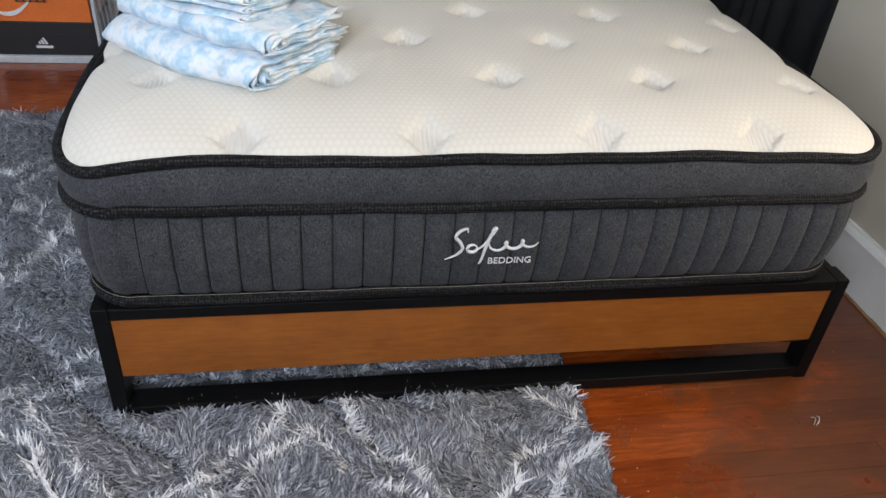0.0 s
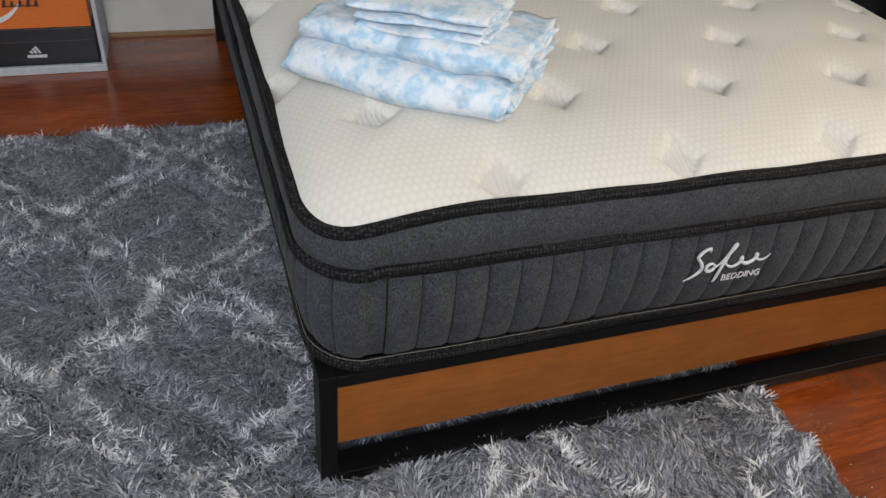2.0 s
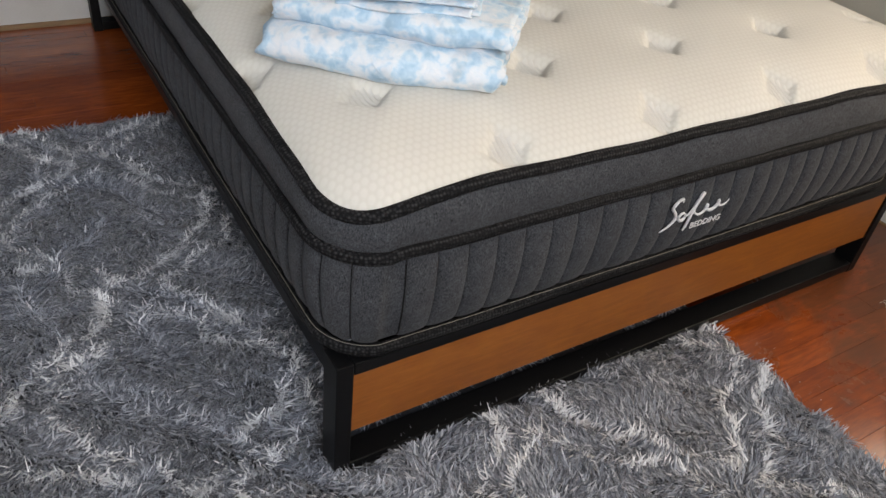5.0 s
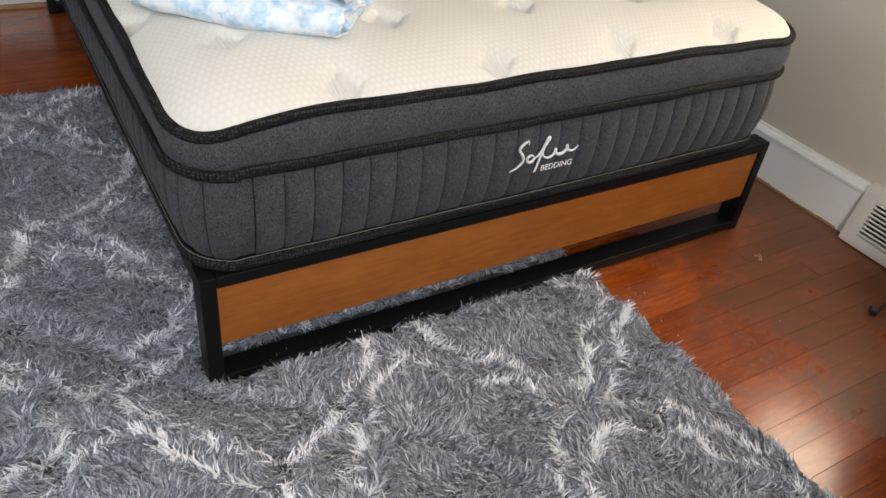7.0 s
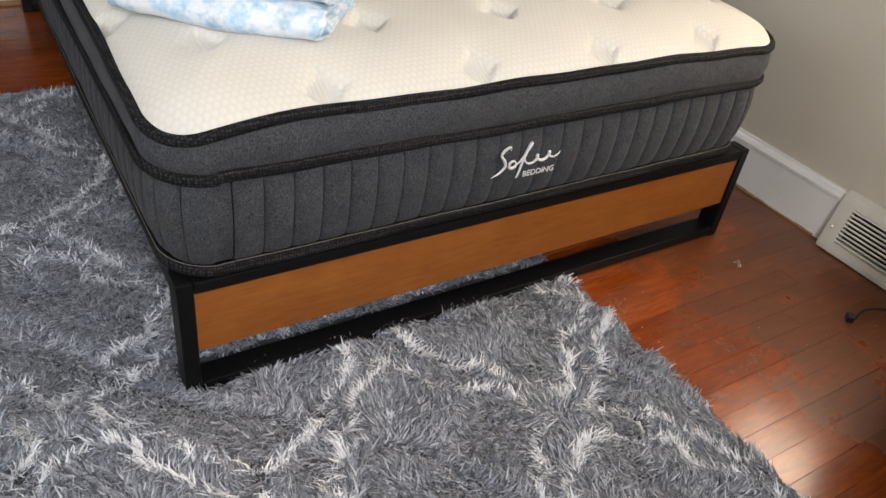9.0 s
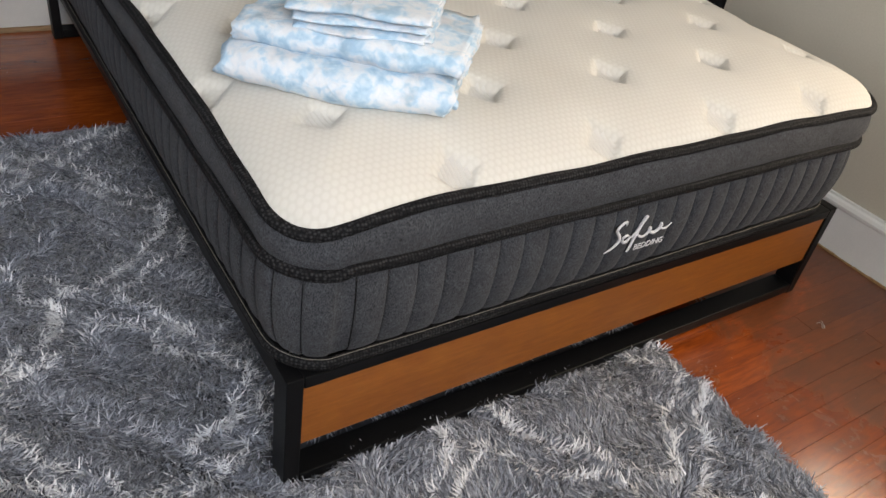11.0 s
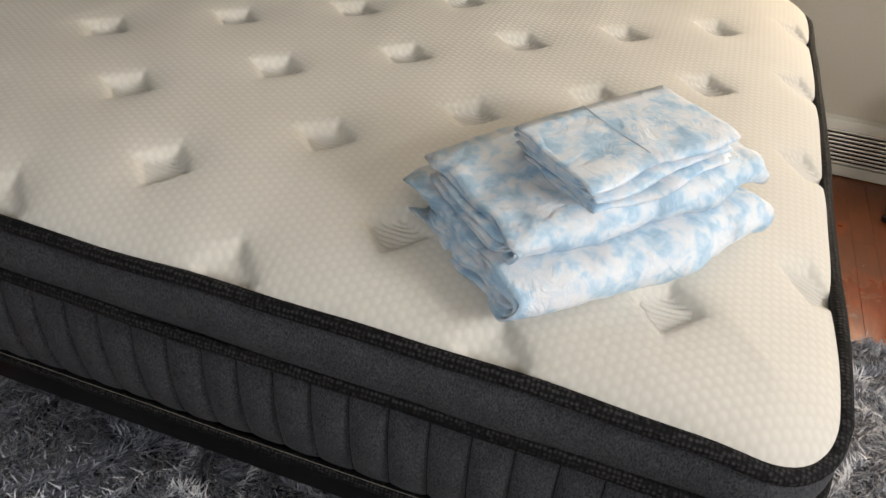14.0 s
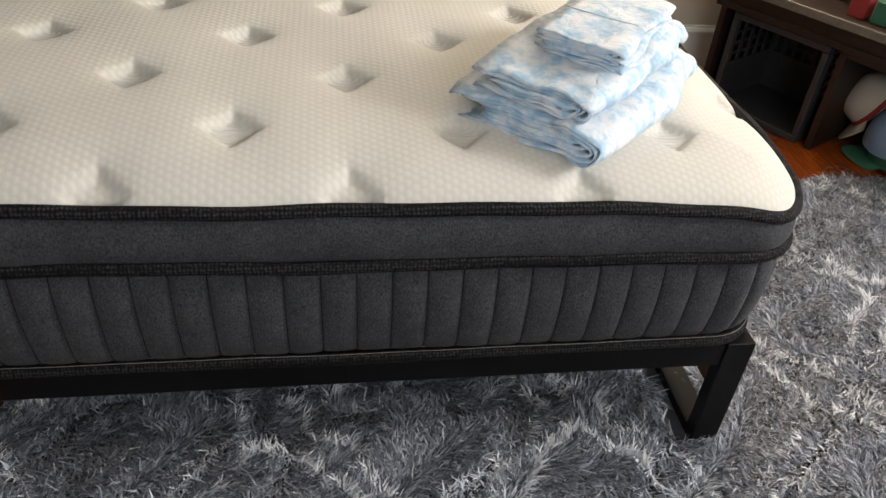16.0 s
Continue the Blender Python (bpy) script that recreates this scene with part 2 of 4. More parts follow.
BLACKCARD = plain("black_printed_card", (0.018, 0.019, 0.022), (0.026, 0.027, 0.03), 0.4, 160, 0.1, 0.0004)
ORANGECARD = plain("orange_printed_card", (0.70, 0.165, 0.028), (0.78, 0.20, 0.04), 0.42, 160, 0.1, 0.0004)
WHITEINK = plain("white_print", (0.70, 0.71, 0.72), (0.80, 0.80, 0.81), 0.5)
DARKINK = plain("dark_print", (0.04, 0.03, 0.025), (0.07, 0.05, 0.04), 0.5)
GREYPLASTIC = plain("pale_grey_plastic", (0.50, 0.53, 0.57), (0.62, 0.65, 0.69), 0.35, 60, 0.1, 0.0005)
CURTAIN = plain("black_satin_curtain", (0.002, 0.002, 0.0025), (0.004, 0.004, 0.005), 0.8, 300, 0.2, 0.0006)
SPECK = plain("silver_speck", (0.6, 0.6, 0.6), (0.8, 0.8, 0.8), 0.15, 80, 0.0, 0.001, 0.9)
CREAM = plain("cream_wool_twill", (0.42, 0.375, 0.30), (0.50, 0.455, 0.37), 0.85, 500, 0.3, 0.0005)
RED = plain("red_twill", (0.20, 0.010, 0.010), (0.29, 0.02, 0.018), 0.8, 500)
DENIM = plain("faded_blue_denim", (0.13, 0.20, 0.30), (0.22, 0.31, 0.43), 0.85, 400, 0.4, 0.0006)
GREEN = plain("green_twill", (0.015, 0.09, 0.05), (0.03, 0.14, 0.08), 0.85, 500)
RUBBER = plain("black_rubber", (0.010, 0.010, 0.010), (0.02, 0.02, 0.02), 0.6)
LINT = plain("white_lint", (0.6, 0.6, 0.58), (0.75, 0.75, 0.73), 0.9)
PLASTER = plain("white_window_paint", (0.68, 0.68, 0.66), (0.78, 0.78, 0.76), 0.45)


# ---- mesh helpers ----
def mesh_of(name, bm, material, smooth=False):
    me = bpy.data.meshes.new(name)
    bm.to_mesh(me)
    bm.free()
    me.materials.append(material)
    if smooth:
        me.polygons.foreach_set("use_smooth", [True] * len(me.polygons))
    return me


def thing(name, label, category, group="", kind="", at=(0, 0, 0)):
    ob = new(name)
    ob.location = at
    ob.empty_display_size = 0.1
    return tagged(ob, label, category, group, kind)


def part(name, bm, material, parent=None, label="", smooth=False):
    ob = new(name, mesh_of(name, bm, material, smooth))
    if parent:
        ob.parent = parent
        ob.matrix_parent_inverse = Matrix.Translation(-parent.location) if parent.type == 'EMPTY' and not parent.parent else Matrix()
    return tagged(ob, label)


def structure(name, bm, material, label, category, smooth=False):
    return tagged(new(name, mesh_of(name, bm, material, smooth)), label, category, "", "structure")


def box(bm, x0, y0, z0, x1, y1, z1, bevel=0.0, m=None):
    g = bmesh.ops.create_cube(bm, size=1.0)
    vs = g["verts"]
    bmesh.ops.scale(bm, vec=(x1 - x0, y1 - y0, z1 - z0), verts=vs)
    bmesh.ops.translate(bm, vec=((x0 + x1) / 2, (y0 + y1) / 2, (z0 + z1) / 2), verts=vs)
    if bevel:
        es = list({e for v in vs for e in v.link_edges})
        r = bmesh.ops.bevel(bm, geom=es, offset=bevel, segments=2, profile=0.5, affect='EDGES')
        vs = list({v for f in r["faces"] for v in f.verts} | {v for v in vs if v.is_valid})
    if m is not None:
        bmesh.ops.transform(bm, matrix=m, verts=vs)
    return bm


def boxed(*args, **kw):
    return box(bmesh.new(), *args, **kw)


def tube(points, radius, sides=8, closed=False, flat=1.0, taper=False):
    """A round or flattened (flat: height over width) tube along points."""
    bm = bmesh.new()
    rings, n = [], len(points)
    for i, p in enumerate(points):
        p = Vector(p)
        a, b = Vector(points[(i - 1) % n if closed else max(i - 1, 0)]), Vector(points[(i + 1) % n if closed else min(i + 1, n - 1)])
        d = (b - a).normalized()
        up = Vector((0, 0, 1)) if abs(d.z) < 0.95 else Vector((0, 1, 0))
        s = d.cross(up).normalized()
        u = s.cross(d)
        r = radius * ((1 - 0.75 * abs(2 * i / (n - 1) - 1) ** 3) if taper else 1)
        rings.append([bm.verts.new(p + s * (r * math.cos(q)) + u * (r * flat * math.sin(q))) for q in (2 * math.pi * j / sides for j in range(sides))])
    for i in range(n if closed else n - 1):
        a, b = rings[i], rings[(i + 1) % n]
        for j in range(sides):
            bm.faces.new((a[j], a[(j + 1) % sides], b[(j + 1) % sides], b[j]))
    if not closed:
        bm.faces.new(rings[0][::-1]), bm.faces.new(rings[-1])
    bmesh.ops.recalc_face_normals(bm, faces=bm.faces)
    return bm


def grid_mesh(name, P, material, closed_u=False, smooth=True):
    """A mesh from an array of points (rows, columns, 3)."""
    r, c = P.shape[:2]
    i, j = np.meshgrid(np.arange(r - 1), np.arange(c if closed_u else c - 1), indexing="ij")
    k = (j + 1) % c
    F = np.stack([i * c + j, i * c + k, (i + 1) * c + k, (i + 1) * c + j], -1).reshape(-1, 4)
    me = bpy.data.meshes.new(name)
    me.from_pydata(P.reshape(-1, 3).tolist(), [], F.tolist())
    me.materials.append(material)
    if smooth:
        me.polygons.foreach_set("use_smooth", [True] * len(me.polygons))
    me.update()
    return me


def child(ob, parent, label=""):
    ob.parent = parent
    return tagged(ob, label)


def ripple(x, seed):
    """A slow, smooth wander between about -1 and 1."""
    return np.sin(x * 7.3 + seed) * 0.45 + np.sin(x * 17.1 + seed * 2.3) * 0.3 + np.sin(x * 31.7 + seed * 1.7) * 0.25


# ---- the room ----
X0, X1, Y0, Y1, TOP = -2.0, 1.705, -1.78, 2.075, 2.45
SIDE_WIN = (-0.71, -0.13, 0.60, 1.80)
FOOT_WIN = (-0.64, 0.14, 1.22, 2.10)
# opening added for the west fill lamp only
WEST_FILL_WIN = (-0.10, 0.80, 0.85, 1.95)
CLOSET = (0.715, 1.52, 2.03)

bm = bmesh.new()
box(bm, X0 - 0.12, Y0 - 0.12, -0.12, X1 + 0.9, Y1 + 0.12, -0.012)
floor = structure("floor", bm, BACKING, "red-brown varnished narrow strip floor of worn boards", "floor")

bm = bmesh.new()
w0, w1, wz0, wz1 = SIDE_WIN
c0, c1, cz = CLOSET
xo = X1 + 0.13
box(bm, X1, Y0, 0, xo, w0, TOP)
box(bm, X1, w0, 0, xo, w1, wz0)
box(bm, X1, w0, wz1, xo, w1, TOP)
box(bm, X1, w1, 0, xo, c0, TOP)
box(bm, X1, c0, cz, xo, c1, TOP)
box(bm, X1, c1, 0, xo, Y1, TOP)
structure("wall_east", bm, GREIGE, "warm greige painted plaster wall beside the bed", "wall")
bm = bmesh.new()
box(bm, X0, Y1, 0, X1 + 0.13, Y1 + 0.12, TOP)
structure("wall_north", bm, TEAL, "dark teal painted wall behind the bed's head", "wall")
bm = bmesh.new()
f0, f1, fz0, fz1 = FOOT_WIN
box(bm, X0, Y0 - 0.12, 0, f0, Y0, TOP)
box(bm, f1, Y0 - 0.12, 0, X1 + 0.13, Y0, TOP)
box(bm, f0, Y0 - 0.12, 0, f1, Y0, fz0)
box(bm, f0, Y0 - 0.12, fz1, f1, Y0, TOP)
structure("wall_south", bm, GREIGE, "warm greige painted wall with a window out of view", "wall")
bm = bmesh.new()
v0, v1, vz0, vz1 = WEST_FILL_WIN
box(bm, X0 - 0.12, Y0 - 0.12, 0, X0, v0, TOP)
box(bm, X0 - 0.12, v1, 0, X0, Y1 + 0.12, TOP)
box(bm, X0 - 0.12, v0, 0, X0, v1, vz0)
box(bm, X0 - 0.12, v0, vz1, X0, v1, TOP)
structure("wall_west", bm, GREIGE, "warm greige painted wall with a window out of view", "wall")
structure("ceiling", boxed(X0 - 0.12, Y0 - 0.12, TOP, X1 + 0.9, Y1 + 0.12, TOP + 0.1), CEIL, "plain unseen ceiling, tinted cream to warm the bounced light", "ceiling")
bm = bmesh.new()
box(bm, xo + 0.5, c0 - 0.06, 0, xo + 0.56, c1 + 0.06, TOP)
box(bm, xo, c0 - 0.06, 0, xo + 0.5, c0 - 0.01, TOP)
box(bm, xo, c1 + 0.01, 0, xo + 0.5, c1 + 0.06, TOP)
structure("wall_closet", bm, GREIGE, "greige inner walls of a dark closet", "wall")


def window(name, x0, x1, z0, z1, m):
    """A sash window with casing in a wall whose inner face is the plane y = 0 of m, looking towards -y."""
    win = thing(name, "white painted wooden sash window, out of view", "window", "", "structure")
    for nm, a in (("window_frame", (x0, -0.09, z0, x0 + 0.04, -0.05, z1)), ("window_frame", (x1 - 0.04, -0.09, z0, x1, -0.05, z1)),
                  ("window_frame", (x0 + 0.04, -0.09, z1 - 0.04, x1 - 0.04, -0.05, z1)), ("window_frame", (x0 + 0.04, -0.09, z0, x1 - 0.04, -0.05, z0 + 0.04)),
                  ("window_frame", (x0 + 0.04, -0.09, (z0 + z1) / 2 - 0.02, x1 - 0.04, -0.05, (z0 + z1) / 2 + 0.02)),
                  ("window_sill", (x0 - 0.06, -0.05, z0 - 0.03, x1 + 0.06, 0.04, z0 - 0.003)),
                  ("casing", (x0 - 0.08, 0.002, z0, x0 - 0.002, 0.02, z1)), ("casing", (x1 + 0.002, 0.002, z0, x1 + 0.08, 0.02, z1)),
                  ("casing", (x0 - 0.08, 0.002, z1 + 0.002, x1 + 0.08, 0.024, z1 + 0.09))):
        part(nm, boxed(*a, bevel=0.003, m=m), PLASTER, win)


window("window_1", f0, f1, fz0, fz1, pose(0, Y0, 0))
window("window_2", w0, w1, wz0, wz1, pose(X1, 0, 0, 0, 0, 90))
# unseen window added round the west fill lamp
window("window_3_added", -v1, -v0, vz0, vz1, pose(X0, 0, 0, 0, 0, -90))


def baseboard(name, length, m, label):
    """A flat baseboard with a stepped, rounded cap, along +x of m with its back on y = 0."""
    bm = bmesh.new()
    prof = [(0, 0), (-0.016, 0), (-0.016, 0.128), (-0.021, 0.131), (-0.022, 0.140), (-0.017, 0.148), (-0.010, 0.152), (-0.009, 0.158), (0, 0.158)]
    a = [bm.verts.new(m @ Vector((0, y, z))) for y, z in prof]
    b = [bm.verts.new(m @ Vector((length, y, z))) for y, z in prof]
    for i in range(len(prof)):
        j = (i + 1) % len(prof)
        bm.faces.new((a[i], a[j], b[j], b[i]))
    bm.faces.new(a), bm.faces.new(b[::-1])
    bmesh.ops.recalc_face_normals(bm, faces=bm.faces)
    return structure(name, bm, TRIM, label, "baseboard")


VY0, VY1 = -0.518, -0.146
baseboard("baseboard_1", c0 - VY1 - 0.004, pose(X1 - 0.001, c0 - 0.002, 0, 0, 0, -90), "white painted baseboard with a moulded cap, chipped at the floor")
baseboard("baseboard_2", VY0 - 0.004 - Y0, pose(X1 - 0.001, VY0 - 0.004, 0, 0, 0, -90), "white painted baseboard with a moulded cap")
baseboard("baseboard_3", 3.66, pose(X0 + 0.01, Y1 - 0.001, 0), "white painted baseboard against the teal wall")
bm = bmesh.new()
prof = [(0, 0), (-0.013, 0), (-0.0125, 0.006), (-0.009, 0.011), (-0.004, 0.0135), (0, 0.014)]
a = [bm.verts.new((X0 + 0.01, Y1 - 0.018 + y, z)) for y, z in prof]
b = [bm.verts.new((X1 - 0.03, Y1 - 0.018 + y, z)) for y, z in prof]
for i in range(len(prof)):
    j = (i + 1) % len(prof)
    bm.faces.new((a[i], a[j], b[j], b[i]))
bmesh.ops.recalc_face_normals(bm, faces=bm.faces)
structure("trim_1", bm, OAK, "thin tan wooden shoe moulding along the floor", "trim")
bm = bmesh.new()
for i in range(38):
    y = Y0 + 0.3 + i * 0.057
    if VY0 - 0.06 < y < VY1:
        continue
    box(bm, X1 - 0.021 - random.random() * 0.004, y, 0.0, X1 - 0.0172, y + 0.053 + random.random() * 0.008, 0.003 + random.random() * 0.0035)
structure("trim_2", bm, OAK, "ragged line of scraped tan varnish under the baseboard", "trim")

# ---- the closet curtain ----
curtain = thing("curtain", "black satin curtain with small silver specks in a closet opening", "curtain", at=(X1 + 0.06, 1.1, 0))
yy, zz = np.meshgrid(np.linspace(c0 + 0.004, c1 - 0.004, 160), np.linspace(0.01, cz - 0.02, 24))
xx = X1 + 0.035 + 0.014 * np.sin(yy * 62 + np.sin(yy * 11) * 2) + 0.004 * np.sin(zz * 5 + yy * 20)
P = np.stack([xx - (X1 + 0.06), yy - 1.1, zz], -1)
child(new("cloth", grid_mesh("cloth", P, CURTAIN)), curtain)
rs = np.random.RandomState(5)
sq = bmesh.new()
# tiny silver beads scattered over the cloth as bright specks
bmesh.ops.create_uvsphere(sq, u_segments=6, v_segments=4, radius=0.0022)
sq_mesh = mesh_of("speck", sq, SPECK)
for i in range(26):
    y, z = rs.uniform(c0 + 0.03, c1 - 0.03), rs.uniform(0.5, 1.1)
    s = child(new("speck", sq_mesh), curtain)
    s.location = (0.033 - 0.06 + 0.014 * math.sin(y * 62 + math.sin(y * 11) * 2) - 0.003 + 0.004 * math.sin(z * 5 + y * 20), y - 1.1, z)

# ---- wall register ----
vent = thing("floor_register", "cream enamelled steel wall register with dark slots", "vent", at=(X1 - 0.02, (VY0 + VY1) / 2, 0))
bm = bmesh.new()
xb, xt, xf = X1 - 0.002, X1 - 0.030, X1 - 0.052
prof = [(xb, 0.004), (xf, 0.004), (xf, 0.016), (xt, 0.150), (xt + 0.004, 0.163), (xb, 0.167)]


def slab(bm, y0, y1, prof):
    a = [bm.verts.new((x, y0, z)) for x, z in prof]
    b = [bm.verts.new((x, y1, z)) for x, z in prof]
    for i in range(len(prof)):
        j = (i + 1) % len(prof)
        bm.faces.new((a[i], a[j], b[j], b[i]))
    bm.faces.new(a[::-1]), bm.faces.new(b)


def front_x(z):
    return xf + (xt - xf) * (z - 0.016) / (0.150 - 0.016)


slab(bm, VY0, VY0 + 0.04, prof)
slab(bm, VY1 - 0.04, VY1, prof)
slab(bm, VY0 + 0.04, VY1 - 0.04, [(xb, 0.004), (xf, 0.004), (xf, 0.016), (front_x(0.034), 0.034), (xb, 0.034)])
slab(bm, VY0 + 0.04, VY1 - 0.04, [(xb, 0.136), (front_x(0.136), 0.136), (xt, 0.150), (xt + 0.004, 0.163), (xb, 0.167)])
bmesh.ops.recalc_face_normals(bm, faces=bm.faces)
part("frame", bm, VENT, vent)
# solid plate, near-black: the shade behind the slots is in its colour
part("slot_backing", boxed(X1 - 0.018, VY0 + 0.04, 0.034, X1 - 0.004, VY1 - 0.04, 0.136), SLOT_SHADE, vent, "near-black backing plate in place of the shade behind the slots")
for i in range(9):
    z = 0.0395 + i * 0.0112
    bm = bmesh.new()
    box(bm, -0.007, VY0 + 0.04, -0.0022, 0.007, VY1 - 0.04, 0.0022, m=pose(front_x(z) + 0.006, 0, z, 0, 35, 0))
    part("slat", bm, VENT, vent)
for y in (VY0 + 0.013, VY1 - 0.013):
    bm = bmesh.new()
    bmesh.ops.create_uvsphere(bm, u_segments=10, v_segments=6, radius=0.005, matrix=Matrix.Translation((front_x(0.07), y, 0.07)))
    part("screw", bm, VENT, vent, smooth=True)

# ---- the bed frame ----
FW, FL, FH = 1.41, 2.015, 0.262
bed = thing("bed_frame", "low black steel bed frame with a stained wood foot panel", "bed frame", at=(FW / 2, FL / 2, 0))


def bar(name, a, label=""):
    return part(name, boxed(*a, bevel=0.0022), STEEL, bed, label)


for y0, y1 in ((0.0, 0.05), (FL - 0.05, FL)):
    bar("leg", (0.0, y0, 0.0, 0.028, y1, FH))
    bar("leg", (FW - 0.028, y0, 0.0, FW, y1, FH))
    bar("top_rail", (0.0285, y0, FH - 0.024, FW - 0.0285, y1, FH))
    bar("bottom_rail", (0.0285, y0, 0.004, FW - 0.0285, y1, 0.030))
bar("side_rail", (0.004, 0.0505, FH - 0.052, 0.032, FL - 0.0505, FH - 0.004))
bar("side_rail", (FW - 0.032, 0.0505, FH - 0.052, FW - 0.004, FL - 0.0505, FH - 0.004))
bar("centre_rail", (FW / 2 - 0.02, 0.0505, FH - 0.052, FW / 2 + 0.02, FL - 0.0505, FH - 0.014))
part("foot_panel", boxed(0.0285, 0.004, 0.106, FW - 0.0285, 0.022, FH - 0.0245, bevel=0.0015), PANEL, bed, "warm brown stained bamboo panel")
bar("bracket", (FW - 0.075, 0.0225, 0.085, FW - 0.0285, 0.046, 0.125))
for i in range(11):
    y = 0.12 + i * 0.177
    part("slat", boxed(0.0325, y, FH - 0.014, FW - 0.0325, y + 0.065, FH + 0.0005), PANEL, bed, "plain wooden slat under the mattress")

# ---- the mattress ----
MX0, MX1, MY0, MY1 = -0.011, 1.379, -0.008, 1.905
RAD = 0.092
matt = thing("mattress", "white tufted pillow-top mattress with charcoal ribbed border and black edging", "mattress", at=((MX0 + MX1) / 2, (MY0 + MY1) / 2, FH + 0.001))


def rise(y):
    """The filling lifts a little towards the head."""
    return 0.020 * np.clip(y, 0, 1.0)


def droop(x, y):
    """The pillow top sinks at its foot corners, most at the west one."""
    return 0.024 * np.exp(-(x * x + y * y) / 0.0098) + 0.007 * np.exp(-((x - MX1) ** 2 + y * y) / 0.0098)


def bowed(x, y):
    """The soft sides swell outward between the corners."""
    a, b = (x - (MX0 + MX1) / 2) / ((MX1 - MX0) / 2), (y - (MY0 + MY1) / 2) / ((MY1 - MY0) / 2)
    return x + np.where(a > 0, 0.018, 0.004) * np.sign(a) * np.abs(a) ** 5 * (1 - np.clip(np.abs(b), 0, 1) ** 8), y + 0.003 * np.sign(b) * np.abs(b) ** 5 * (1 - np.clip(np.abs(a), 0, 1) ** 6)


def outline(step, inset=0.0):
    """Points and outward normals along the mattress's rounded outline, with the length run, from the foot's west end eastward."""
    r = RAD
    segs = []
    x0, x1, y0, y1 = MX0, MX1, MY0, MY1
    for (ax, ay), (bx, by), ang in (((x0 + r, y0), (x1 - r, y0), -90), ((x1, y0 + r), (x1, y1 - r), 0), ((x1 - r, y1), (x0 + r, y1), 90), ((x0, y1 - r), (x0, y0 + r), 180)):
        L = math.hypot(bx - ax, by - ay)
        n = max(2, int(round(L / step)))
        nx, ny = round(math.cos(radians(ang))), round(math.sin(radians(ang)))
        for i in range(n):
            f = i / n
            segs.append((ax + (bx - ax) * f, ay + (by - ay) * f, nx, ny))
        cx, cy = bx - nx * r, by - ny * r
        m = max(4, int(round(r * math.pi / 2 / step)))
        for i in range(m):
            q = radians(ang + 90 * i / m)
            segs.append((cx + r * math.cos(q), cy + r * math.sin(q), math.cos(q), math.sin(q)))
    A = np.array(segs)
    d = np.hypot(*(np.roll(A[:, :2], -1, 0) - A[:, :2]).T)
    s = np.concatenate([[0], np.cumsum(d)[:-1]])
    A[:, :2] -= A[:, 2:] * inset
    A[:, 0], A[:, 1] = bowed(A[:, 0], A[:, 1])
    return A[:, :2], A[:, 2:], s


ML = Matrix.Translation(-matt.location)


def to_local(P):
    return P - np.array(matt.location)


RIB, FIRST = 0.05053, 0.017


def band(name, zs, outs, step, material, label, groove=0.0, sag=0.0, seed=0.0, sink=0.0):
    """A cloth band round the mattress; with a groove it is stitched into upright ribs, its points gathered at the seams."""
    pts, nor, s = outline(step)
    total = s[-1] + step
    seams_at = np.arange(FIRST, total - 0.02, RIB)
    if groove:
        offs = np.array([0, 0.012, 0.03, 0.06, 0.12, 0.24, 0.4, 0.6, 0.76, 0.88, 0.94, 0.97, 0.988]) * RIB
        q = (seams_at[:, None] + offs).reshape(-1)
        q = q[q < total]
        wrap = np.append(s, total)
        pts, nor = (np.column_stack([np.interp(q, wrap, np.append(a, a[0])) for a in A.T]) for A in (pts, nor))
        s = q
    rows = []
    for k, (z, o) in enumerate(zip(zs, outs)):
        f = k / (len(zs) - 1)
        out = np.full(len(s), o)
        if groove:
            dd = (s - FIRST) % RIB
            dd = np.minimum(dd, RIB - dd)
            puff = 0.55 * (1 - np.exp(-dd / 0.0022)) + 0.45 * np.sin(np.pi * np.clip(dd / RIB, 0, 0.5)) ** 0.7
            out = out + groove * (puff - 1) * math.sin(math.pi * min(max(f, 0.05), 0.95)) ** 0.35
        out = out + 0.002 * ripple(s * 1.3, seed + f)
        zz = z + sag * ripple(s, seed) * (0.3 + 0.7 * f) + rise(pts[:, 1]) * (z - 0.28) / 0.28 - sink * f * droop(*pts.T)
        rows.append(np.column_stack([pts + nor * out[:, None], zz]))
    R = np.array(rows)
    if groove:
        # stitched seams whose thick black thread also paints in the grooves' shade
        seams = bmesh.new()
        for i in range(0, len(s), len(offs)):
            line = [R[k, i] + np.array([*nor[i], 0]) * 0.0007 for k in range(len(zs))]
            one = tube(line, 0.0015, 4, False)
            me = bpy.data.meshes.new("seam")
            one.to_mesh(me)
            one.free()
            seams.from_mesh(me)
            bpy.data.meshes.remove(me)
        seams.transform(ML)
        child(part("seam_shade_stitching", seams, TAPE, None), matt, "stitched seams between the ribs, thread blackened as the grooves' shade")
    return child(new(name, grid_mesh(name, to_local(R), material, True)), matt, label)


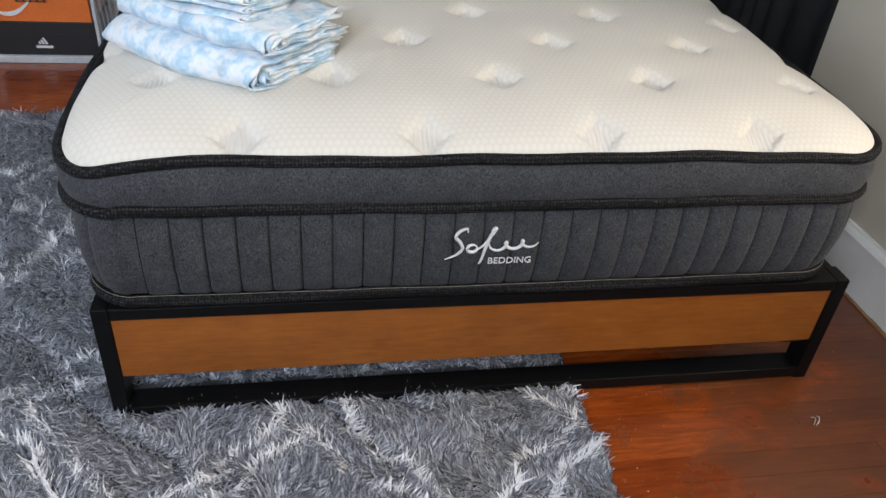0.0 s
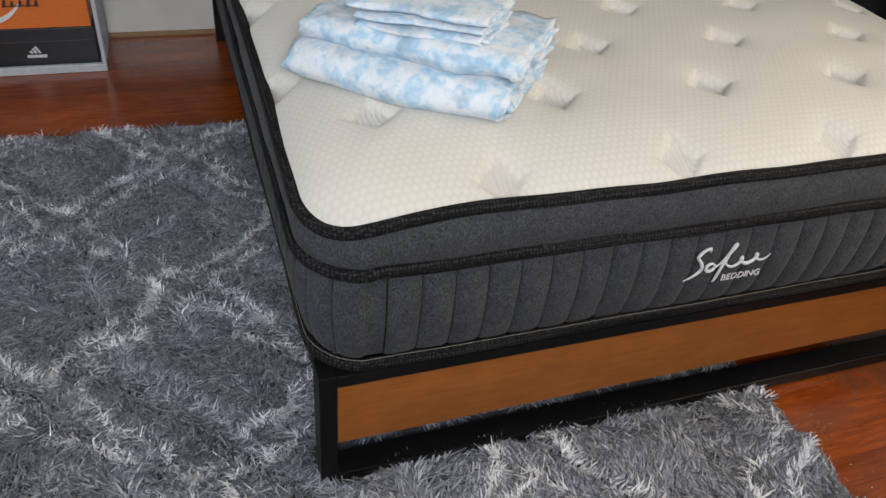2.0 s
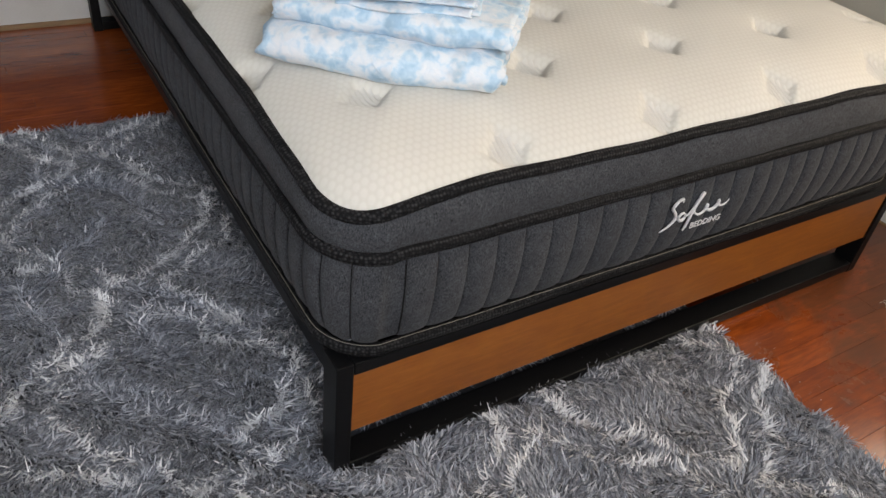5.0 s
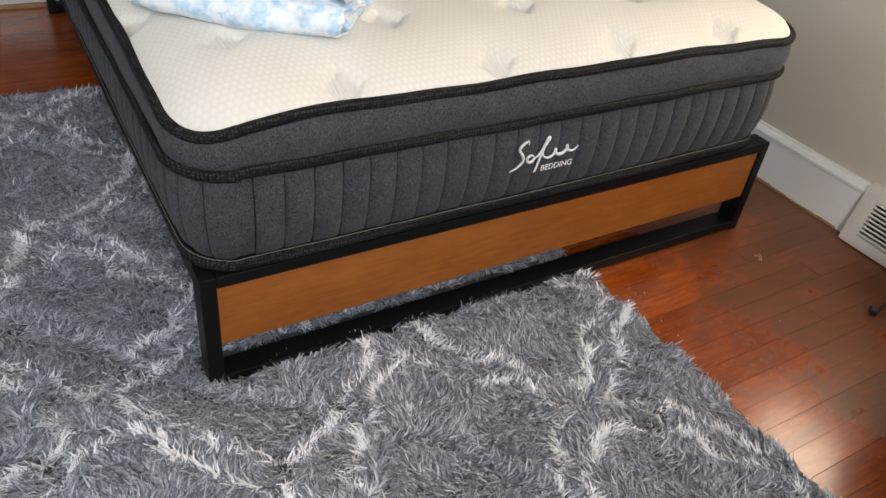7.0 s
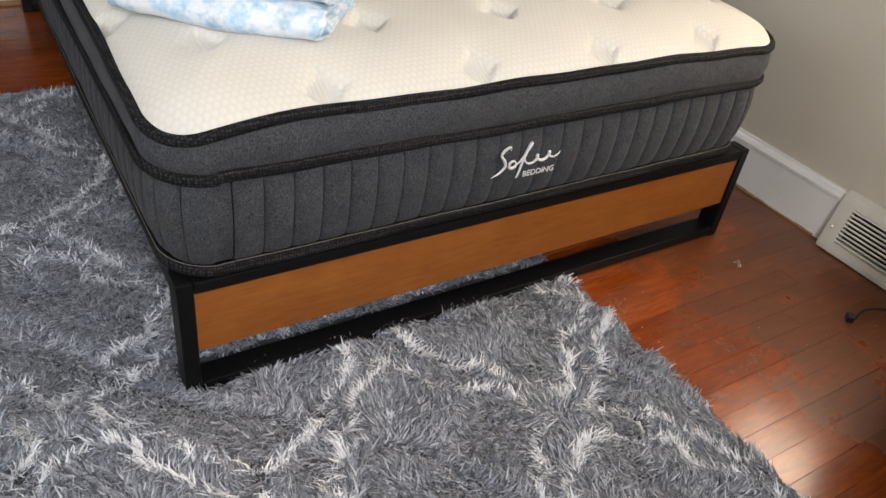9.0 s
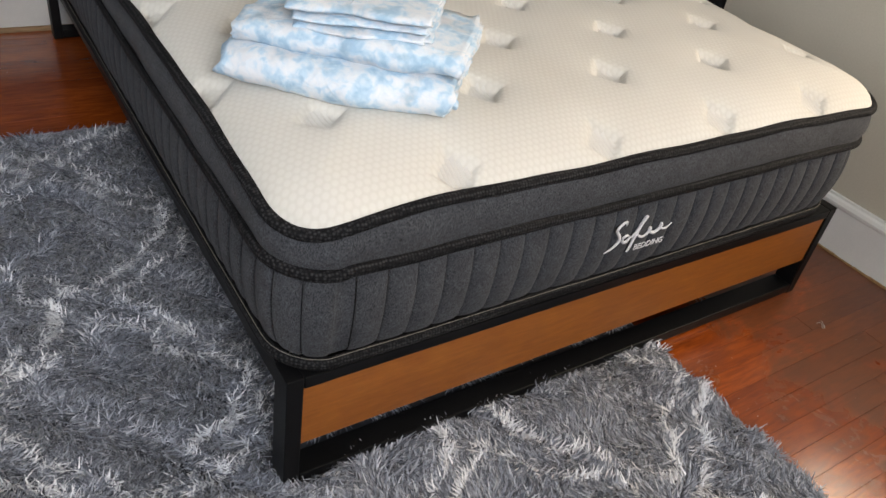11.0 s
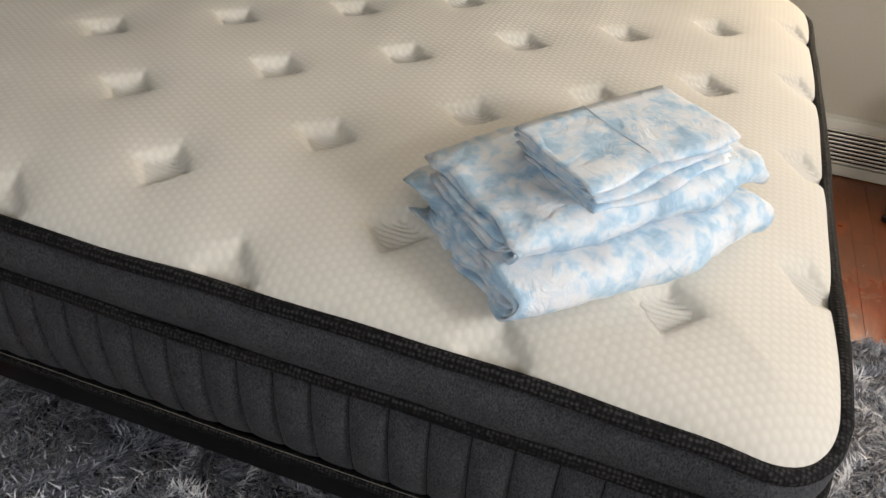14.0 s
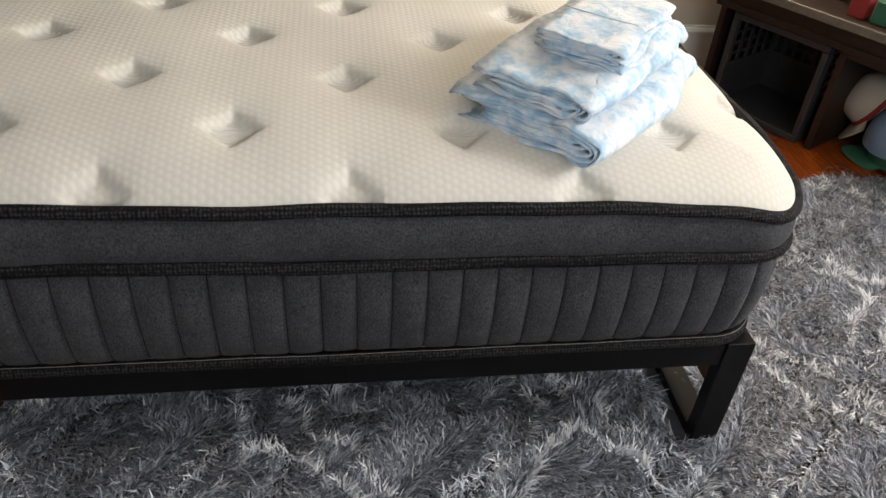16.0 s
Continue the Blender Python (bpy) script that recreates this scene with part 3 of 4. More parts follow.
f = np.linspace(0, 1, 15)
band("ribbed_border", 0.287 + f * 0.168, -0.015 + 0.005 * f + 0.0165 * np.sin(np.pi * f) ** 0.6, 0.003, RIBBED, "charcoal heathered border stitched into upright ribs", groove=0.011, sag=0.003, seed=1.0)
f = np.linspace(0, 1, 9)
band("pillow_border", 0.459 + f * 0.079, -0.004 + 0.010 * np.sin(np.pi * f) ** 0.7, 0.012, RIBBED, "smooth charcoal heathered border of the pillow top", sag=0.004, seed=2.0, sink=1.0)
for z, r, o, sd, sg, fl in ((0.2770, 0.0085, -0.012, 0.5, 0.001, 1.35), (0.460, 0.0074, 0.003, 1.0, 0.003, 1.35), (0.5420, 0.0098, -0.0040, 2.0, 0.004, 0.95)):
    pts, nor, s = outline(0.012)
    P = [(*(p + n * (o + 0.0015 * math.sin(q * 9 + sd))), z - (float(droop(*p)) if z > 0.5 else 0) + sg * w + float(rise(p[1])) * (z - 0.28) / 0.28) for p, n, q, w in zip(pts, nor, s, ripple(s, sd))]
    ob = part("edging_tape", tube(P, r, 12, True, fl), TAPE, None, "", True)
    ob.data.transform(ML)
    child(ob, matt, "black woven edging tape")
pts, nor, s = outline(0.015)
ob = part("stitching", tube([(*(p - n * 0.0065), 0.2900 + 0.0015 * w) for p, n, w in zip(pts, nor, ripple(s, 0.5))], 0.0006, 5, True), STITCH, None)
ob.data.transform(ML)
child(ob, matt, "thin beige stitched line")
bm = boxed(MX0 + 0.075, MY0 + 0.075, FH + 0.001, MX1 - 0.075, MY1 - 0.075, 0.30)
bm.transform(ML)
child(part("underside", bm, RIBBED, None), matt)

# tuft places: rows run along the bed, each second row shifted by half a pitch
TUFTS = []
for r in range(13):
    y = 0.033 + r * 0.1585
    if y > MY1 - 0.03:
        break
    for c in range(6):
        x = (0.262 if r % 2 == 0 else 0.122) + (c - 1) * 0.2885 if r % 2 == 0 else 0.122 + c * 0.2885
        if r % 2 == 0 and r > 0:
            x = min(max(x, MX0 + 0.020), MX1 - 0.020)
        if MX0 + 0.015 <= x <= MX1 - 0.015 and not (r == 0 and (x < 0.1 or x > 1.3)):
            TUFTS.append((x, y))


def top_height(x, y):
    dx = np.minimum(x - MX0, MX1 - x)
    dy = np.minimum(y - MY0, MY1 - y)
    d = np.where((dx < RAD) & (dy < RAD), RAD - np.hypot(RAD - dx, RAD - dy), np.minimum(dx, dy))
    d = np.maximum(d - 0.004, 0)
    z = 0.5415 + rise(y) - droop(x, y) + 0.017 * (1 - np.exp(-d / 0.012)) + 0.050 * (1 - np.exp(-d / 0.10))
    z = z + 0.0025 * ripple(x * 0.9 + y * 0.4, 3.0) + 0.002 * ripple(y * 1.1 - x * 0.3, 5.0)
    for tx, ty in TUFTS:
        ex, ey = np.abs(x - tx), np.abs(y - ty)
        near = (ex < 0.2) & (ey < 0.2)
        if not near.any():
            continue
        e = (ex + ey) / 0.037
        r2 = ex ** 2 * 0.7 + ey ** 2
        wide = 0.009 * np.exp(-r2 / 0.0019)
        pit = 0.0145 / (1 + np.clip(e, 0, 9) ** 9)
        edge = np.clip((d - 0.03) / 0.13, 0.8, 1)
        z = z - np.where(near, (wide + pit) * edge, 0)
    return z


nx, ny = 400, 540
gx, gy = np.meshgrid(np.linspace(0, 1, nx), np.linspace(0, 1, ny))
# squeeze the square grid into the rounded outline
px, py = MX0 + 0.006 + gx * (MX1 - MX0 - 0.012), MY0 + 0.006 + gy * (MY1 - MY0 - 0.012)
cxm, cym = np.clip(px, MX0 + RAD, MX1 - RAD), np.clip(py, MY0 + RAD, MY1 - RAD)
vx, vy = px - cxm, py - cym
big, small = np.maximum(np.abs(vx), np.abs(vy)), np.hypot(vx, vy)
k = np.where(small > 1e-9, big / np.maximum(small, 1e-9), 1)
px, py = cxm + vx * k, cym + vy * k
hz = top_height(px, py)
px, py = bowed(px, py)
P = to_local(np.stack([px, py, hz], -1))
child(new("top_panel", grid_mesh("top_panel", P, KNIT)), matt, "white honeycomb-knit top with deep tufts")

S, STRIPES = 0.027, 7


def tuft_mesh(tx, ty):
    """A clover of raised satin stripes that lies on the quilted top."""
    verts, faces = [], []
    for i in range(STRIPES):
        a0, a1 = -S + i * 2 * S / STRIPES, -S + (i + 1) * 2 * S / STRIPES - 0.0012
        mid = (a0 + a1) / 2
        q = abs(mid) / S
        h = S * (1.0 if q < 0.3 else 0.72 if q < 0.55 else 0.55 if q < 0.8 else 0.28)
        for j in range(7):
            b = -h + h * 2 * j / 6
            for a, up in ((a0, 0.0004), (mid, 0.0022 if 0 < j < 6 else 0.0010), (a1, 0.0004)):
                verts.append((tx + a, ty + b, up))
        k = i * 21
        for j in range(6):
            for c in range(2):
                r = k + j * 3 + c
                faces.append((r, r + 1, r + 4, r + 3))
    V = np.array(verts)
    V[:, 0] = np.clip(V[:, 0], MX0 + 0.009, MX1 - 0.009)
    V[:, 2] += top_height(V[:, 0], V[:, 1])
    V[:, 0], V[:, 1] = bowed(V[:, 0], V[:, 1])
    me = bpy.data.meshes.new("tuft")
    me.from_pydata(to_local(V).tolist(), [], faces)
    me.materials.append(TUFT)
    me.polygons.foreach_set("use_smooth", [True] * len(me.polygons))
    return me


for tx, ty in TUFTS:
    if tx < MX0 + 0.05 or tx > MX1 - 0.05:
        continue
    child(new("tuft", tuft_mesh(tx, ty)), matt)


def flowing(knots, steps=7):
    """A smooth line through a few knots."""
    k = [Vector(knots[0])] + [Vector(q) for q in knots] + [Vector(knots[-1])]
    out = []
    for a, b, c, d in zip(k, k[1:], k[2:], k[3:]):
        for i in range(steps):
            q = i / steps
            out.append(tuple(0.5 * (2 * b + (c - a) * q + (2 * a - 5 * b + 4 * c - d) * q * q + (3 * b - a - 3 * c + d) * q ** 3)))
    return out + [tuple(k[-1])]


def strokes():
    """A slanted brush flourish in metres: a double bend, a small ring, a tall slash and a rolling wave."""
    line = np.linspace
    bend = flowing([(0.036, 0.063), (0.034, 0.071), (0.022, 0.066), (0.016, 0.055), (0.025, 0.043), (0.029, 0.030), (0.018, 0.018), (0.0, 0.010)])
    ring = [(0.046 + 0.0085 * math.cos(q), 0.031 + 0.0075 * math.sin(q)) for q in line(0.6, 7.2, 22)]
    slash = flowing([(0.054, 0.028), (0.066, 0.038), (0.080, 0.062), (0.084, 0.071), (0.079, 0.066), (0.070, 0.035), (0.063, 0.004), (0.059, -0.001)])
    wave = [(0.076 + 0.079 * q - 0.0065 * math.sin(q * 17.5), 0.032 + 0.007 * q + 0.0075 * math.cos(q * 17.5)) for q in line(0, 1, 60)]
    return bend, ring, slash, wave


logo = strokes()
bm = bmesh.new()
for st in logo:
    pts = [(0.588 + x, MY0 - 0.0080, 0.3465 + z) for x, z in st]
    b2 = tube(pts, 0.0031, 6, False, 1.0, True)
    me = bpy.data.meshes.new("tmp")
    b2.to_mesh(me)
    b2.free()
    bm.from_mesh(me)
    bpy.data.meshes.remove(me)
bm.transform(ML)
child(part("emblem", bm, THREAD, None, "", True), matt, "silver embroidered flourish")


def lettering(name, words, height, material, m, parent, label="", wide=1.0):
    cu = bpy.data.curves.new(name, 'FONT')
    cu.body, cu.size, cu.extrude, cu.resolution_u = words, height / 0.69, 0.0006, 3
    cu.align_x = 'RIGHT'
    tmp = bpy.data.objects.new(name, cu)
    scene.collection.objects.link(tmp)
    me = bpy.data.meshes.new_from_object(tmp.evaluated_get(bpy.context.evaluated_depsgraph_get()))
    bpy.data.objects.remove(tmp)
    me.transform(m @ Matrix.Diagonal((wide, 1, 1, 1)))
    me.materials.clear()
    me.materials.append(material)
    return child(new(name, me), parent, label)


lettering("lettering", "BEDDING", 0.0125, THREAD, ML @ pose(0.741, MY0 - 0.0092, 0.3455, 90, 0, 0), matt, "small silver embroidered capitals")

# ---- folded bedding on the mattress ----
U = math.degrees(math.atan2(-0.66, 0.75))


def folded_cloth(name, label, category, group, size, layers, thick, at, turn, lean, material, seed, tilt=(0, 0), crown=0.10, wrinkle=0.0050, pinch=0.42, bow=0.004):
    """Cloth folded over and over: nested U-shaped layers whose fold faces -y, lying on z = 0 of its own base."""
    L, D, H = size
    ob = thing(name, label, category, group)
    ob.matrix_basis = Matrix.Translation(at) @ Euler((radians(tilt[0]), radians(tilt[1]), radians(turn))).to_matrix().to_4x4()
    rs = np.random.RandomState(seed)
    nu = 44
    for k in range(layers):
        half = H / 2 - k * (H / 2) / layers
        inner = max(half - (H / 2) / layers * thick, 0.0004)
        depth = D - k * 0.010 - rs.uniform(0, 0.012)
        lu, ru = -L / 2 + rs.uniform(0, 0.007), L / 2 - rs.uniform(0, 0.012)

        def path(h):
            pts = [(D - (D - depth) - i * (depth - 0.03) / 8, -h) for i in range(9)]
            arc = [(0.03 + k * 0.004 - (0.03 * (h / (H / 2)) ** 0.6) * math.sin(q), -h * math.cos(q)) for q in np.linspace(0, math.pi, 13)]
            top = [(0.03 + i * (depth - 0.03) / 8, h) for i in range(9)]
            return np.array(pts[:-1] + arc + top[1:])
        outer, inn = path(half), path(inner)
        us = np.linspace(lu, ru, nu)
        rows = []
        ring = np.concatenate([outer, inn[::-1]])
        for u in us:
            e = abs(2 * u / L)
            fall = 1 - crown * e ** 3
            sway = 0.006 * math.sin(u * 19 + seed) + 0.004 * math.sin(u * 43 + seed * 2)
            row = []
            for v, z in ring:
                w = noise.noise(Vector((u * 15 + seed, v * 13, z * 8 + seed))) * wrinkle * 1.25 + noise.noise(Vector((u * 46, v * 40 + seed, z * 20))) * wrinkle * 0.6
                back = (v / D) ** 2
                pin = min(max((e - 0.62) / 0.38, 0), 1) ** 1.5
                zz = H / 2 + z * fall * (1 - 0.10 * back) + w * (0.35 + 0.65 * (z > -H * 0.3)) - (H / 2) * (1 - fall) * 0.5
                rag = min(max((e - 0.72) / 0.28, 0), 1) * wrinkle * 1.9
                zz += rag * noise.noise(Vector((u * 30 + seed * 3, v * 24, k * 0.6)))
                slip = rag * 1.6 * noise.noise(Vector((v * 21 + seed, z * 34, k * 0.5)))
                vv = v - D / 2 + sway * (1 - v / D) + w * 0.9 * (v < 0.04) + lean * (z / H) - bow * (1 - e * e) * (1 - v / D)
                zz *= 1 - pinch * pin * (1 - v / D)
                row.append((u + slip + w * 0.8 * (e > 0.9), vv + rag * noise.noise(Vector((u * 26, k * 0.7, z * 30 + seed))) * (1 - v / D), max(zz, 0.0008 + 0.0006 * k)))
            rows.append(row)
        P = np.array(rows)
        me = grid_mesh("cloth_layer", P, material, True)
        b = bmesh.new()
        b.from_mesh(me)
        b.verts.ensure_lookup_table()
        m = len(ring)
        half_n = len(outer)
        for base, flip in ((0, False), ((nu - 1) * m, True)):
            for i in range(half_n - 1):
                q = [b.verts[base + i], b.verts[base + i + 1], b.verts[base + m - 2 - i], b.verts[base + m - 1 - i]]
                b.faces.new(q[::-1] if flip else q)
        bmesh.ops.recalc_face_normals(b, faces=b.faces)
        b.to_mesh(me)
        b.free()
        me.polygons.foreach_set("use_smooth", [True] * len(me.polygons))
        child(new("cloth_layer", me), ob)
    return ob


DYE = [dyed_material("blue_clouded_cotton", 3.1), dyed_material("blue_clouded_cotton", 8.4), dyed_material("blue_clouded_cotton", 14.2)]
grp = "folded bedding on the mattress"
folded_cloth("folded_sheet", "thick folded white cotton sheet clouded light blue, under another", "folded sheet", grp, (0.362, 0.250, 0.058), 6, 0.92, (0.2285, 0.3045, 0.5955), U, 0.004, DYE[0], 11, (0, -1), crown=0.16, pinch=0.14, bow=0.012)
folded_cloth("folded_sheet", "folded white cotton sheet clouded light blue, on a thicker one", "folded sheet", grp, (0.366, 0.205, 0.046), 5, 0.92, (0.241, 0.299, 0.647), U, -0.004, DYE[1], 23, (0.5, -2), crown=0.14, pinch=0.16)
for i, (dx, dy, dz, a, hh) in enumerate(((0.001, -0.004, 0.0, -1.0, 0.0135), (0.004, 0.0, 0.0128, 1.2, 0.0135), (0.0, 0.002, 0.0256, 0.0, 0.017))):
    pc = folded_cloth("folded_pillowcase", ("folded light-blue clouded pillowcase with a stitched hem, topmost", "thin folded light-blue clouded pillowcase in a pile")[i < 2],
                      "pillowcase", grp, (0.222 - 0.006 * (2 - i), 0.142, hh), 3, 0.88, (0.236 + dx, 0.279 + dy, 0.6875 + dz), U + a, 0.0, DYE[2 - (i % 2)], 31 + i * 7, (0.5, -3.2), 0.05, 0.0018, 0.15)
    if i == 2:
        pts = [(-0.016 + 0.0012 * math.sin(q * 9), -0.071 + 0.142 * q, 0.0183 + 0.0004 * math.sin(q * 14) - 0.004 * max(0, 0.12 - q) * 8 - 0.0012 * q * q) for q in np.linspace(0.10, 0.93, 24)]
        child(part("hem_stitch", tube(pts, 0.0006, 5), BLUE_STITCH), pc, "grey-blue stitched hem line")

# ---- shag rug ----
RX0, RX1, RY0, RY1 = -0.70, 0.888, -1.12, 1.305
rug = tagged(new("shag_rug", mesh_of("shag_rug", boxed(RX0, RY0, 0.0005, RX1, RY1, 0.010, bevel=0.003), BACKING)),
             "grey shag rug with white trellis lines, partly under the bed", "rug")


def trellis(x, y):
    """Distance from the middle of the trellis bars, with the bars' stepped wander."""
    x = x + 0.012 * np.sin(y * 33 + 1) + 0.007 * np.sin(y * 71 + x * 20)
    y = y + 0.011 * np.sin(x * 29 + 2) + 0.007 * np.sin(x * 63 - y * 17)
    a = 2.014 * x + 1.816 * y - 0.646
    b = 1.672 * x - 1.848 * y + 1.329
    da = np.abs(a - np.round(a)) * 0.369
    db = np.abs(b - np.round(b)) * 0.401
    return -0.016 * np.log(np.exp(-da / 0.016) + np.exp(-db / 0.016))


LINE = 0.027


def blades(count, white, seed):
    rs = np.random.RandomState(seed)
    x, y = rs.uniform(RX0 + 0.004, RX1 - 0.004, count), rs.uniform(RY0 + 0.004, RY1 - 0.004, count)
    d = trellis(x, y) + rs.normal(0, 0.0016, count)
    # the white yarn comes and goes along its lines
    thick = 0.0040 * np.clip(0.80 + 0.45 * np.sin(x * 47 + 2 * np.sin(y * 31)) * np.sin(y * 53 + 1) + 0.3 * np.sin(x * 19 - y * 23), 0.35, 1.25)
    keep = np.abs(d - LINE) < thick if white else np.abs(d - LINE) > thick * 1.55
    rails = ((y > -0.004) & (y < 0.078) & (x > -0.004))
    keep &= ~rails
    x, y = x[keep], y[keep]
    n = len(x)
    flow = 2.2 * np.sin(x * 15.1 + 1.3 * np.sin(y * 11.7)) + 2.2 * np.sin(y * 17.3 + 1.7 * np.sin(x * 13.2 + 1)) + 1.4 * np.sin((x + y) * 37) + 1.2 * np.sin(x * 3.1 + y * 2.3)
    ang = flow + rs.normal(0, 0.6, n)
    lean = np.clip(rs.normal(0.62 if white else 0.88, 0.26, n), 0.1, 1.35)
    L = rs.uniform(0.017, 0.036, n) * (1.02 if white else 0.97)
    w = rs.uniform(0.0009, 0.0020, n)
    # brushed nap: towards the foot beside the bed, towards the head in front of it
    dx, dy = np.cos(ang), np.sin(ang) - 0.65 * np.tanh((y - 0.02) / 0.09)
    r = np.maximum(np.hypot(dx, dy), 0.05)
    dx, dy = dx / r, dy / r
    sx, sy = -dy, dx
    tw = rs.normal(0, 0.5, n)
    base = np.column_stack([x, y, np.full(n, 0.008)])
    side = np.column_stack([sx * np.cos(tw), sy * np.cos(tw), np.sin(tw) * 0.6]) * w[:, None]

    def along(f, curl):
        le = lean * (0.45 + curl * f)
        return base + np.column_stack([dx * np.sin(le), dy * np.sin(le), np.cos(le)]) * (L * f)[:, None]
    m1, m2 = along(0.5, 0.45), along(1.0, 0.75)
    m1[:, :2] += rs.normal(0, 0.0025, (n, 2))
    m2[:, :2] += rs.normal(0, 0.005, (n, 2))
    m2[:, 2] = np.maximum(m2[:, 2], 0.014)
    V = np.stack([base - side * 0.6, base + side * 0.6, m1 - side * 1.15, m1 + side * 1.15, m2 - side * 0.22, m2 + side * 0.22], 1)
    q = np.arange(n)[:, None] * 6
    F = np.concatenate([q + np.array([[0, 1, 3, 2]]), q + np.array([[2, 3, 5, 4]])])
    me = bpy.data.meshes.new("pile")
    me.vertices.add(n * 6)
    me.vertices.foreach_set("co", V.reshape(-1).astype(np.float32))
    me.loops.add(len(F) * 4)
    me.loops.foreach_set("vertex_index", F.reshape(-1).astype(np.int32))
    me.polygons.add(len(F))
    me.polygons.foreach_set("loop_start", (np.arange(len(F)) * 4).astype(np.int32))
    me.materials.append(PILE_WHITE if white else PILE)
    me.update(calc_edges=True)
    me.validate()
    me.polygons.foreach_set("use_smooth", [True] * len(me.polygons))
    return me


for white, count, label in ((False, 410000, "long grey yarn pile"), (True, 520000, "white yarn pile of the trellis lines")):
    tagged(child(new("shag_yarn", blades(count, white, 5 + white)), rug, label), kind="stuff")

# ---- shoe boxes in a clear container by the head wall ----
SX, SY = -0.362, 1.757
holder = thing("shoe_container", "clear plastic shoe container with pale grey rims, standing on the floor", "container", at=(SX - 0.19, SY + 0.14, 0))
for z0, z1 in ((0.0, 0.026), (0.326, 0.346)):
    part("rim", boxed(SX - 0.38, SY, z0, SX, SY + 0.018, z1, bevel=0.003), GREYPLASTIC, holder, "pale grey plastic rim")
    part("rim", boxed(SX - 0.012, SY + 0.0185, z0, SX, SY + 0.28, z1, bevel=0.003), GREYPLASTIC, holder)
part("rim", boxed(SX - 0.012, SY, 0.0265, SX, SY + 0.012, 0.3255, bevel=0.002), GREYPLASTIC, holder)
part("rim", boxed(SX - 0.38, SY, 0.0265, SX - 0.368, SY + 0.012, 0.3255, bevel=0.002), GREYPLASTIC, holder)
part("floor_plate", boxed(SX - 0.368, SY + 0.019, 0.004, SX - 0.013, SY + 0.28, 0.012), GREYPLASTIC, holder)
part("side_panel", boxed(SX - 0.007, SY + 0.0125, 0.0265, SX - 0.004, SY + 0.28, 0.3255), CLEAR, holder, "clear plastic side")
part("back_panel", boxed(SX - 0.368, SY + 0.281, 0.004, SX, SY + 0.285, 0.346), CLEAR, holder)
for i in range(4):
    q = SY + 0.05 + i * 0.06
    part("rib", boxed(-0.002, -0.003, 0, 0.002, 0.003, 0.33, m=pose(SX - 0.001, q, 0.02, 12, 0, 0)), GREYPLASTIC, holder)


def shoe_box(label, material, x0, x1, y0, y1, z0, z1, lid):
    ob = thing("shoe_box", label, "shoe box", "shoe boxes", at=((x0 + x1) / 2, (y0 + y1) / 2, z0))
    part("body", boxed(x0, y0, z0, x1, y1, z1 - lid, bevel=0.0015), material, ob)
    part("lid", boxed(x0 - 0.003, y0 - 0.003, z1 - lid + 0.0005, x1 + 0.003, y1 + 0.003, z1, bevel=0.0015), material, ob)
    return ob


b1 = shoe_box("black card shoe box with a white striped mark", BLACKCARD, SX - 0.355, SX - 0.022, SY + 0.024, SY + 0.27, 0.0125, 0.142, 0.042)
bm = bmesh.new()
for i in range(3):
    h = 0.010 + 0.008 * i
    box(bm, -0.0035, -0.0006, 0, 0.0035, 0.0, h, m=pose(SX - 0.212 + i * 0.0115, SY + 0.0234, 0.062, 0, -28, 0))
box(bm, SX - 0.228, SY + 0.0228, 0.048, SX - 0.172, SY + 0.0234, 0.0575)
part("printed_mark", bm, WHITEINK, b1, "white striped mark over a bar")
b2 = shoe_box("bright orange card shoe box with a white sweep and dark print", ORANGECARD, SX - 0.36, SX - 0.026, SY + 0.026, SY + 0.27, 0.1425, 0.285, 0.05)
bm = bmesh.new()
sweep = [(-0.348 + 0.15 * q, 0.186 + 0.055 * q * q - 0.018 * math.sin(q * math.pi)) for q in np.linspace(0, 1, 12)]
lo = [bm.verts.new((SX + x, SY + 0.0224, z - 0.016 * math.sin(math.pi * i / 11) ** 0.8 - 0.0005)) for i, (x, z) in enumerate(sweep)]
hi = [bm.verts.new((SX + x, SY + 0.0224, z)) for x, z in sweep]
for i in range(11):
    bm.faces.new((lo[i], lo[i + 1], hi[i + 1], hi[i]))
part("printed_sweep", bm, WHITEINK, b2, "white printed sweep")
bm = bmesh.new()
for i in range(5):
    box(bm, -0.004, -0.0006, 0, 0.004, 0, (0.022, 0.018, 0.020, 0.040, 0.018)[i], m=pose(SX - 0.258 + i * 0.022, SY + 0.0218, 0.212, 0, 14, 0))
box(bm, SX - 0.262, SY + 0.0212, 0.213, SX - 0.160, SY + 0.0218, 0.2165)
part("printed_bars", bm, DARKINK, b2, "dark printed bars")

# ---- low console across the corner, with a crate and caps in its bays ----
CA, CB = Vector((-0.865, -0.503, 0)), Vector((0.503, -0.865, 0))
ORIGIN = Vector((1.397, -0.574, 0))
turn = math.degrees(math.atan2(CA.y, CA.x))
CM = Matrix.Translation(ORIGIN) @ Euler((0, 0, radians(turn))).to_matrix().to_4x4()
# local x runs along the front away from the wall, local y runs into the piece


def local_box(a, bevel=0.0):
    bm = boxed(*a, bevel=bevel)
    bm.transform(CM)
    bmesh.ops.recalc_face_normals(bm, faces=bm.faces)
    return bm


